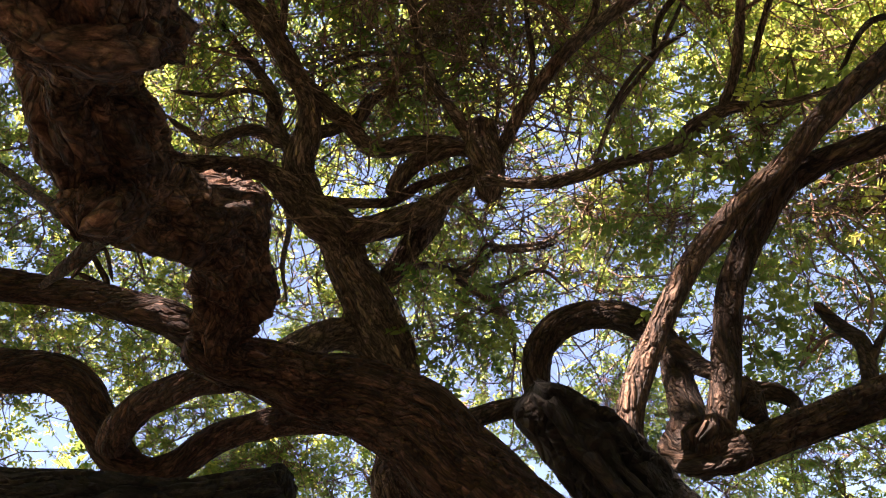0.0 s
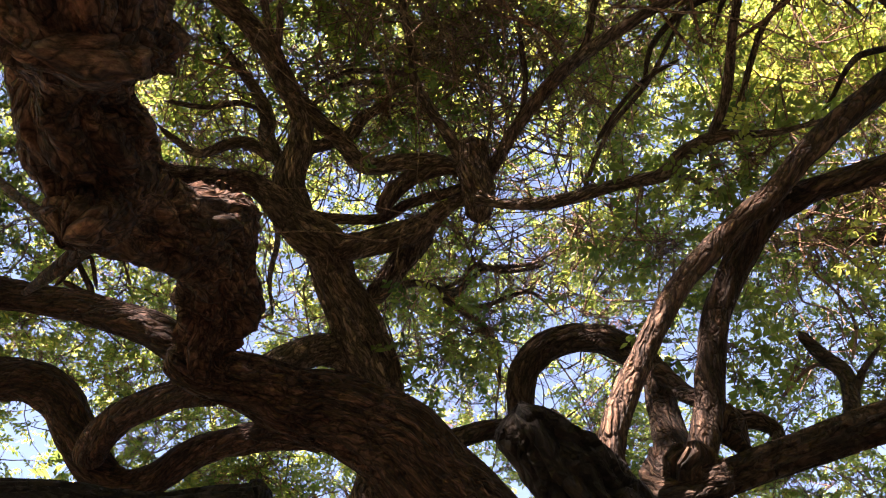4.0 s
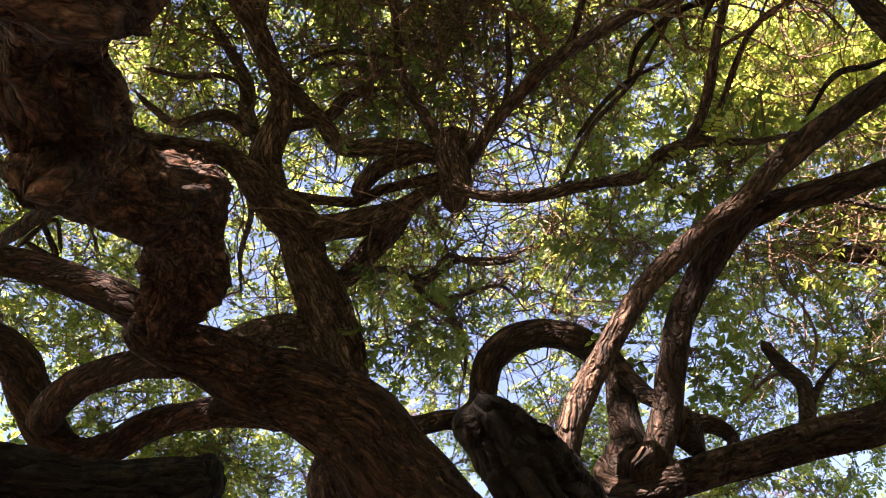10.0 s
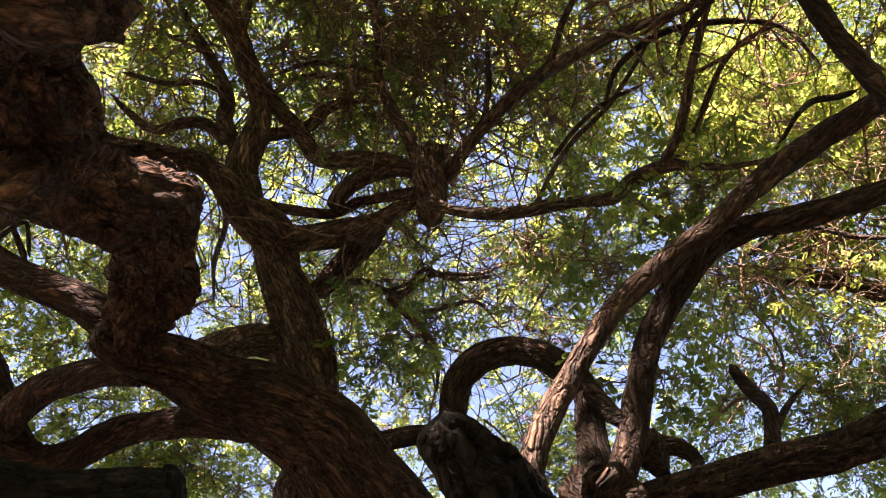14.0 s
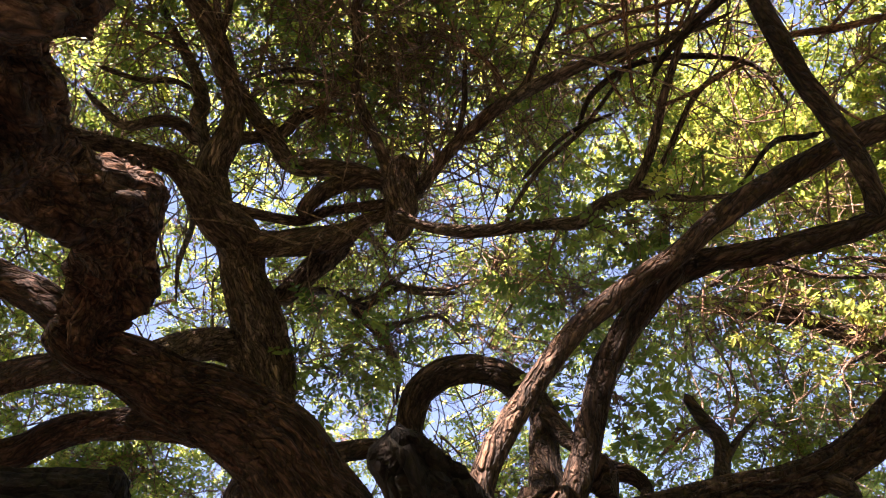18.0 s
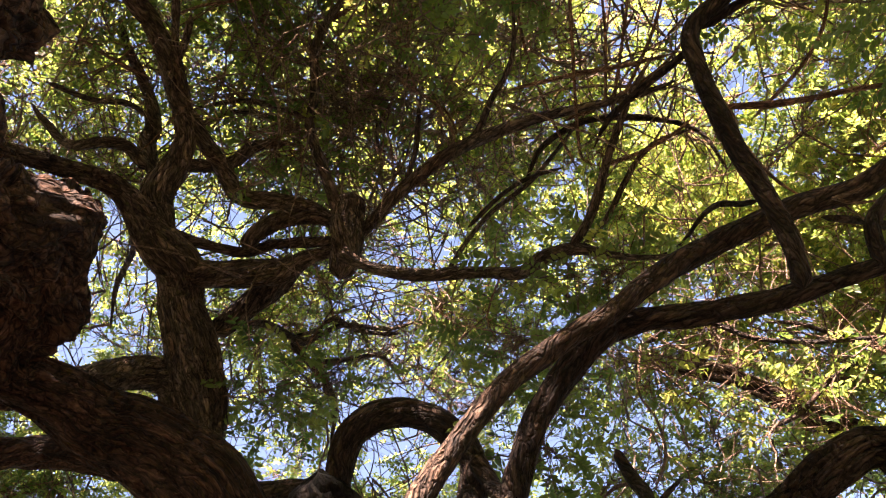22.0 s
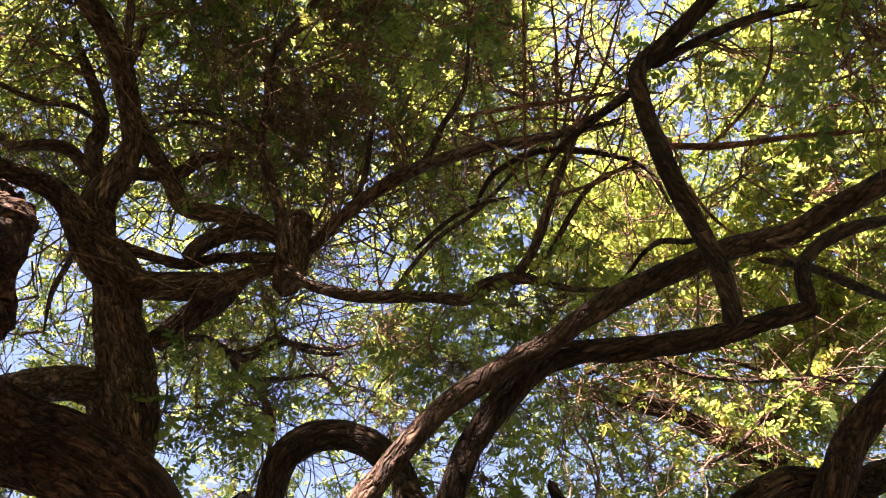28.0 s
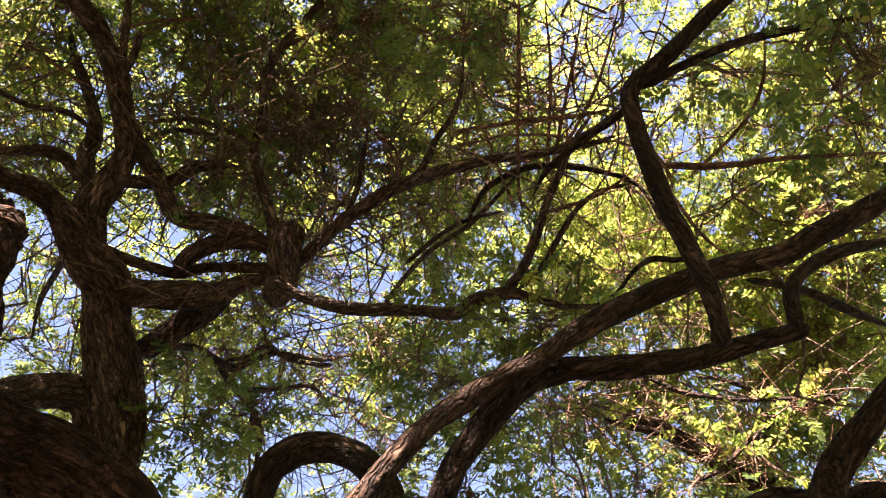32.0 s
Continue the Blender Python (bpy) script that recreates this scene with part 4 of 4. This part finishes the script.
# spots lit by holes cut in the crown: x, y, z, hole width
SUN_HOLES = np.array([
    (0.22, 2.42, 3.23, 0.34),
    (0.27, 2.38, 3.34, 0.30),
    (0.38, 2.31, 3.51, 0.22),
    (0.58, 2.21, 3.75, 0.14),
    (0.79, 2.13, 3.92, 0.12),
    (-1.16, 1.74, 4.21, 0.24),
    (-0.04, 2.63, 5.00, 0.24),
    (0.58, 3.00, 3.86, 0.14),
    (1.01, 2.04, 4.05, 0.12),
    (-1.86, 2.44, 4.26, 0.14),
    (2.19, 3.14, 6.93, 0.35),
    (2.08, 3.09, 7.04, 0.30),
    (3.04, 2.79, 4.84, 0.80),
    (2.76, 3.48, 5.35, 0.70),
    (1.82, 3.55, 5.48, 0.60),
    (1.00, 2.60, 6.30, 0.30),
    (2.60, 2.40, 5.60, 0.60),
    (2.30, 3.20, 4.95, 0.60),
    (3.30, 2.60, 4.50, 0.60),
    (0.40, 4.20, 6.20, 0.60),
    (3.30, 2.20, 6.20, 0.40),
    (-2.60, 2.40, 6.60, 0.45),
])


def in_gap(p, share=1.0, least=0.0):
    """Whether p lies in one of the cut holes, on the way from the wood up to the sun."""
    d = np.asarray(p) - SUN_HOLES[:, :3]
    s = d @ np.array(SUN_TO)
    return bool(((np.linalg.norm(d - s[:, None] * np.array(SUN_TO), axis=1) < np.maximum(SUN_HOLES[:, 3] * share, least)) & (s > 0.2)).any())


def canopy_centres(count):
    centres = []
    while len(centres) < count:
        az, up = RNG.uniform(-math.pi, math.pi), RNG.uniform(0.26, 1.0)
        if abs(az) > 1.15 and up < 0.91 and (up < 0.55 or RNG.uniform() < 0.2):
            continue
        ring = math.sqrt(1 - up * up)
        way = np.array((math.sin(az) * ring, math.cos(az) * ring, up))
        inner = 1 / math.sqrt((way[0] / 6.6) ** 2 + (way[1] / 6.6) ** 2 + (way[2] / 5.7) ** 2)
        p = way * inner * RNG.uniform(1.0, 1.36) + (0.1, 0.2, 1.5)
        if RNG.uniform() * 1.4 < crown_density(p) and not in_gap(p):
            centres.append(p)
    return np.array(centres)


# boughs that hang nearer than the rest of the canopy: x, y, z
LOW_BOUGHS = [
    (-0.66, 3.55, 4.87),
    (-0.53, 3.62, 4.96),
    (-0.62, 3.70, 4.85),
    (-0.76, 2.53, 6.03),
    (-0.52, 2.55, 6.05),
    (0.85, 3.11, 4.24),
    (0.98, 3.11, 4.20),
    (1.31, 2.39, 4.87),
    (1.23, 2.52, 4.94),
    (0.87, 3.05, 4.88),
    (1.09, 3.16, 4.56),
    (-0.74, 2.38, 5.93),
    (1.07, 2.44, 4.81),
    (1.24, 2.49, 4.85),
    (2.06, 0.66, 4.57),
    (2.14, 0.72, 4.51),
    (-0.41, 3.85, 5.20),
    (-0.32, 3.87, 5.34),
    (0.77, 2.87, 4.77),
    (1.73, 1.17, 5.39),
    (0.75, 1.09, 5.36),
    (0.59, 1.12, 5.47),
    (0.36, 1.17, 5.68),
    (-0.04, 1.53, 5.87),
    (2.52, 3.56, 5.44),
    (2.80, 3.60, 5.21),
    (2.98, 3.51, 5.01),
    (3.16, 2.63, 5.03),
    (3.12, 3.00, 5.06),
    (1.68, 3.28, 4.93),
    (1.46, 3.75, 4.52),
    (3.02, 1.93, 6.83),
    (2.71, 1.97, 7.09),
    (3.28, 2.11, 6.62),
    (2.48, 2.32, 6.93),
    (1.97, 2.89, 6.71),
    (2.26, 2.94, 6.70),
    (2.78, 1.58, 7.08),
    (3.36, 1.69, 6.73),
    (3.12, 1.59, 7.02),
    (2.43, 1.64, 7.32),
    (2.92, 2.34, 6.58),
    (2.71, 2.65, 6.53),
    (3.36, 2.39, 6.30),
    (3.48, 1.97, 6.42),
    (1.92, 3.14, 6.58),
    (2.25, 3.17, 6.55),
    (1.67, 3.15, 6.77),
    (2.41, 2.62, 6.81),
    (3.60, 2.49, 5.94),
    (3.64, 2.19, 6.07),
    (1.77, 1.51, 7.36),
    (1.48, 1.73, 7.36),
    (2.19, 2.16, 7.11),
    (2.26, 0.68, 4.92),
    (2.45, 1.02, 5.19),
    (2.72, 1.17, 5.22),
    (2.36, 0.95, 5.50),
    (0.85, 1.59, 6.88),
    (1.19, 1.74, 6.77),
    (1.41, 1.43, 6.83),
    (1.15, 2.08, 6.76),
    (1.75, 1.61, 6.68),
    (1.52, 1.89, 6.76),
    (0.94, 1.86, 6.88),
]


def grow(tree_names, count):
    """Fill the canopy with leaf clusters and lead a crooked branchlet from the nearest wood to each."""
    wood = np.vstack([np.vstack(SKELETON[t]) for t in tree_names])
    owner = np.concatenate([[k] * len(np.vstack(SKELETON[t])) for k, t in enumerate(tree_names)])
    keep = wood[:, 2] > 2.9
    size = 4000 + count * 12
    W = np.full((size, 3), 1e3)
    O = np.zeros(size, int)
    used = int(keep.sum())
    W[:used], O[:used] = wood[keep][:, :3], owner[keep]
    centres = np.vstack([canopy_centres(count), np.array(LOW_BOUGHS)])
    dist = np.array([np.min(((W[:used] - p) ** 2).sum(1)) for p in centres])
    paths = {k: [] for k in range(len(tree_names))}
    homes, whose = [], []
    for p in centres[np.argsort(dist)]:
        d = ((W[:used] - p) ** 2).sum(1)
        k = int(np.argmin(d))
        a, L = W[k].copy(), math.sqrt(d[k])
        n = 9
        s = np.linspace(0, 1, n)[:, None]
        way = (p - a) / (L + 1e-6)
        side = np.cross(way, RNG.normal(size=3))
        c = a + (p - a) * s + side * (np.sin(s * math.pi) * RNG.uniform(0.08, 0.34) * L)
        c += np.cumsum(RNG.normal(0, 0.03 * min(L, 0.8), (n, 3)), 0) * (s * (1 - s) * 4)
        r = np.linspace(0.004 + 0.0065 * min(L, 1.6), 0.0035, n)
        paths[O[k]].append(np.c_[c, r])
        W[used:used + n - 1], O[used:used + n - 1] = c[1:], O[k]
        used += n - 1
        homes.append(c[4:])
        whose.append(O[k])
    return paths, np.array(homes), np.array(whose), W[:used], O[:used]


def leaf_mesh(name, sprays, places, turns, sizes, kinds, material):
    V, F, base = [], [], 0
    for k, (tv, tf) in enumerate(sprays):
        sel = np.where(kinds == k)[0]
        v = np.einsum("nij,vj->nvi", turns[sel] * sizes[sel][:, None, None], tv) + places[sel][:, None]
        V.append(v.reshape(-1, 3))
        F.append((tf[None] + (base + np.arange(len(sel)) * len(tv))[:, None, None]).reshape(-1, tf.shape[1]))
        base += len(sel) * len(tv)
    return fast_mesh(name, np.vstack(V), np.vstack(F), material)


def shoot_turns(off):
    """Turns for shoots that point out from their cluster, droop a little and hold their blades roughly level."""
    n = len(off)
    x = off / (np.linalg.norm(off, axis=1)[:, None] + 1e-6) + RNG.normal(0, 0.55, (n, 3)) + (0, 0, -0.2)
    x /= np.linalg.norm(x, axis=1)[:, None]
    z = np.stack([RNG.normal(0, 0.5, n), RNG.normal(0, 0.5, n), np.ones(n)], -1)
    y = np.cross(z, x)
    y /= np.linalg.norm(y, axis=1)[:, None] + 1e-9
    return np.stack([x, y, np.cross(x, y)], -1)


def dead_twigs(wood, n, stout=1.0):
    """Long, thin, leafless, wandering twigs that start at random places on the wood."""
    a = wood[RNG.integers(0, len(wood), n)]
    k = 7
    way = RNG.normal(0, 1, (n, 3)) + (0, 0.1, -0.1)
    way /= np.linalg.norm(way, axis=1)[:, None]
    L = RNG.uniform(0.4, 1.5, n)
    bend = RNG.normal(0, 1.7, (n, 3))
    p = [a]
    for i in range(k - 1):
        way = way + bend / k + RNG.normal(0, 0.2, (n, 3))
        way /= np.linalg.norm(way, axis=1)[:, None]
        p.append(p[-1] + way * (L / k)[:, None])
    p = np.stack(p, 1)
    r = np.linspace(1, 0.35, k)[None, :, None] * RNG.uniform(0.0025, 0.0085, (n, 1, 1)) * stout
    return np.concatenate([p, r], -1)


# knots of dry twigs in the crown: x, y, z, reach, number
TANGLES = [
    (-0.31, 2.60, 6.50, 0.45, 400),
    (-0.15, 2.30, 6.60, 0.45, 260),
    (2.85, 3.64, 5.46, 0.50, 80),
    (3.15, 3.03, 4.85, 0.45, 70),
    (1.80, 3.43, 5.46, 0.40, 80),
    (2.40, 3.30, 5.10, 0.50, 40),
    (1.95, 1.20, 5.35, 0.60, 70),
    (1.30, 1.50, 5.70, 0.60, 60),
    (0.60, 1.90, 6.20, 0.60, 35),
    (-2.60, 2.60, 6.10, 0.60, 90),
    (0.08, 4.59, 6.29, 0.60, 300),
    (-1.38, 4.89, 6.36, 0.60, 200),
    (-2.13, 2.64, 6.74, 0.50, 220),
    (1.37, 1.55, 6.37, 0.40, 160),
]


def tangle(tree, x, y, z, reach, n):
    start = RNG.normal(0, 1, (n, 3)) * reach + (x, y, z)
    under("dry_twig_tangle", tube_bundle("dry_twig_tangle", dead_twigs(start, n, 1.1), 4, TWIG_PALE), tree, "tangle of pale brown dry twigs", "stuff")


def dress(trees, clusters, per, dry):
    paths, homes, whose, wood, wood_owner = grow([t.name for t in trees], clusters)
    # the nearest shoots all take the shade-toned colour
    singles = [fast_mesh("leaf_spray", tv, tf, LEAF_SHADE) for k, (tv, tf) in enumerate(NEAR_SPRAYS)]
    for k, tree in enumerate(trees):
        mine = homes[whose == k]
        if not len(mine):
            continue
        n = len(mine) * per
        home = np.repeat(mine[:, -1], per, 0)
        start = np.repeat(mine, per, 0)[np.arange(n), RNG.integers(0, mine.shape[1], n)]
        off = RNG.normal(0, 1, (n, 3)) * (0.15, 0.15, 0.11)
        cluster = np.repeat(np.arange(len(mine)), per)
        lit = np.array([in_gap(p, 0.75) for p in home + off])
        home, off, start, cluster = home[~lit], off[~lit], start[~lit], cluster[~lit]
        n = len(home)
        places, turns = home + off, shoot_turns(off)
        sizes, kinds = RNG.uniform(0.75, 1.25, n), RNG.integers(0, len(SHAPES), n)
        tip = places + turns[:, :, 0] * (0.17 * sizes)[:, None]
        mid = start * 0.5 + places * 0.5 + RNG.normal(0, 0.08, (n, 3))
        rows = np.stack([start, mid, places, tip], 1)
        thick = np.array((0.0034, 0.0026, 0.0018, 0.0008))[None, :, None] + np.zeros((n, 1, 1))
        rows = np.concatenate([rows, thick], -1)
        deep = np.linalg.norm(places - (0.1, 0.2, 1.6), axis=1) > 6.9
        under("twig_mass", tube_bundle("twig_mass", rows[~deep], 3, TWIG), tree, "fine brown twigs", "stuff")
        if deep.any():
            under("twig_mass", tube_bundle("twig_mass", rows[deep][:, [0, 1, 3]], 3, TWIG), tree, "fine brown twigs", "stuff")
        bl = np.array(paths[k])
        rank = np.argsort(np.linalg.norm(bl[:, -1, :3] - (0.1, 0.2, 1.6), axis=1))
        single = np.zeros(n, bool)
        for q in rank[:150]:
            twig = under("branchlet", tube_bundle("branchlet", bl[q:q + 1], 6, TWIG), tree)
            for i in np.where(cluster == q)[0][:2]:
                ob = under("leaf_spray", singles[kinds[i]], twig)
                m = Matrix([list(r) for r in turns[i]]).to_4x4()
                ob.matrix_basis = Matrix.Translation(places[i]) @ m @ Matrix.Scale(sizes[i], 4)
                single[i] = True
        if len(rank) > 150:
            under("branchlet_mass", tube_bundle("branchlet_mass", bl[rank[150:]], 5, TWIG), tree, "crooked grey-brown branchlets", "stuff")
        own = wood[wood_owner == k]
        own = own[np.linalg.norm(own - (0.1, 0.1, 1.6), axis=1) > 5.0]
        bare = dead_twigs(own, int(dry * len(mine) / clusters)) if len(own) else []
        if len(bare):
            under("dry_twig_mass", tube_bundle("dry_twig_mass", bare, 3, TWIG), tree, "tangled bare dry twigs", "stuff")
        far = np.linalg.norm(places - (0.1, 0.2, 1.6), axis=1)
        rest = np.where(~single)[0]
        # brighter tone farther out and to the right, standing for sunlight
        lit_tone = RNG.uniform(size=len(rest)) < np.clip((far[rest] - 5.5) / 1.7 + 0.25 * (places[rest][:, 0] > 1.2) + 0.25 * (places[rest][:, 0] > 1.8), 0.1, 0.88)
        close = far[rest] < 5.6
        for nm, mat, lb, sel in (("crown", LEAF_LIT, "small leaves in a sunlit green tone", lit_tone), ("inner_crown", LEAF_SHADE, "small leaves in a dark shaded green tone", ~lit_tone)):
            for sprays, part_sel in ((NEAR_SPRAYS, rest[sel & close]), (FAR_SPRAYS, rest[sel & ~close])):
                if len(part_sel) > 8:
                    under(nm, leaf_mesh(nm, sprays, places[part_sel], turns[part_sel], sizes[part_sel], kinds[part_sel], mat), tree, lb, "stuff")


dress([tree_b, tree_c, tree_d, tree_f], 2850, 18, 3800)

for x, y, z, reach, n in TANGLES:
    tangle(tree_f if x > 1.4 else tree_c, x, y, z, reach, n)


def broken_end(tree, x, y, z, r):
    """The uneven, splintered end of a broken trunk: one ragged cap."""
    rng = random.Random(5)
    bm = bmesh.new()
    bmesh.ops.create_icosphere(bm, subdivisions=3, radius=r * 0.92)
    for v in bm.verts:
        k = 1 + 0.22 * noise.noise(v.co * 28) + rng.uniform(-0.05, 0.05)
        v.co = Vector((v.co.x * 0.55 * k + x, v.co.y * k + y, v.co.z * k + z))
    me = bpy.data.meshes.new("splintered_end")
    bm.to_mesh(me)
    bm.free()
    at = me.attributes.new("bark", "FLOAT_VECTOR", "POINT")
    at.data.foreach_set("vector", [c for v in me.vertices for c in v.co])
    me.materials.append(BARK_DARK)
    under("splintered_end", me, tree, "dark splintered broken end")


broken_end(tree_e, -1.081, 2.345, 3.078, 0.102)


def shade_woods():
    """Trees, undergrowth and back boughs, unseen, added to close off light around the grove."""
    n = 2600
    az, rr, z = RNG.uniform(0, 2 * math.pi, n), RNG.uniform(11.5, 17, n), RNG.uniform(0, 1, n) ** 0.8 * 8.0
    ring = np.stack([np.sin(az) * rr, np.cos(az) * rr, z * (0.8 + 0.2 * np.sin(az * 7))], -1)
    m = 1000
    az, el, rr = RNG.uniform(1.35, 2 * math.pi - 1.35, m), RNG.uniform(0.12, 0.62, m), RNG.uniform(7.0, 9.5, m)
    back = np.stack([np.sin(az) * np.cos(el) * rr, np.cos(az) * np.cos(el) * rr, 1.5 + np.sin(el) * rr], -1)
    places = np.vstack([ring, back])
    n += m
    turns = shoot_turns(RNG.normal(0, 1, (n, 3)))
    ob = new("shade_woods", leaf_mesh("shade_woods", FAR_SPRAYS, places, turns, RNG.uniform(5.0, 8.0, n), RNG.integers(0, len(SHAPES), n), LEAF_SHADE))
    tagged(ob, "unseen dark green leaves added round the grove to dim light", "woods", kind="stuff")


# sunlit masses of leaves in the trees behind: x, y, z, reach, number of shoots
SUNLIT = [
    (3.75, 3.88, 7.58, 0.60, 200),
    (4.56, 3.69, 6.86, 0.60, 220),
    (3.11, 3.92, 8.55, 0.70, 280),
    (2.46, 4.28, 8.84, 0.60, 260),
    (3.63, 4.15, 7.90, 0.60, 120),
    (2.85, 4.16, 8.82, 0.60, 240),
    (4.00, 2.50, 8.85, 0.80, 50),
    (4.11, 4.02, 6.35, 0.60, 260),
    (3.60, 4.34, 5.82, 0.50, 120),
    (2.84, 4.13, 6.23, 0.40, 90),
    (3.92, 4.25, 7.88, 0.50, 160),
    (3.16, 4.12, 8.36, 0.60, 160),
    (0.48, 3.35, 9.46, 0.50, 130),
    (-0.41, 2.95, 9.61, 0.50, 130),
]


def high_crowns():
    """The sunlit outer crowns of the trees behind, seen through the gaps of the near canopy."""
    places = []
    while len(places) < 4200:
        az, el, rr = RNG.uniform(-1.35, 1.35), RNG.uniform(0.36, 1.35), RNG.uniform(8.8, 11.0)
        p = Vector((math.sin(az) * math.cos(el) * rr, math.cos(az) * math.cos(el) * rr, 1.5 + math.sin(el) * rr))
        if noise.noise(p * 0.55 + Vector((3, 8, 2))) + 0.7 * noise.noise(p * 1.5) + 0.12 * math.sin(el) > 0.05 + 0.3 * RNG.uniform(-1, 1):
            places.append(p)
    for x, y, z, reach, k in SUNLIT:
        places += [Vector(v) for v in RNG.normal(0, 0.5, (k, 3)) * reach + (x, y, z)]
    n = len(places)
    ob = new("high_crowns", leaf_mesh("high_crowns", FAR_SPRAYS, np.array(places), shoot_turns(RNG.normal(0, 1, (n, 3))), RNG.uniform(1.0, 1.7, n), RNG.integers(0, len(SHAPES), n), LEAF_LIT))
    tagged(ob, "bright sunlit yellow-green leaves of trees behind", "foliage", kind="stuff")


def shade_crown():
    """Unseen leaf layer added high overhead to keep most sun off the boughs below."""
    places = []
    while len(places) < 3300:
        p = Vector((RNG.uniform(-7.5, 1.0), RNG.uniform(-4.5, 1.3), RNG.uniform(8.6, 10.6)))
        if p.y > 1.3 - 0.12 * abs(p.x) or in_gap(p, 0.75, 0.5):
            continue
        if noise.noise(p * 0.5) + 0.7 * noise.noise(p * 1.3 + Vector((5, 1, 2))) > -0.2:
            places.append(p)
    n = len(places)
    ob = new("shade_crown", leaf_mesh("shade_crown", FAR_SPRAYS, np.array(places), shoot_turns(RNG.normal(0, 1, (n, 3))), RNG.uniform(1.7, 2.5, n), RNG.integers(0, len(SHAPES), n), LEAF_SHADE))
    tagged(ob, "unseen leaves added high overhead to shade the boughs", "foliage", kind="stuff")


shade_woods()
high_crowns()
shade_crown()
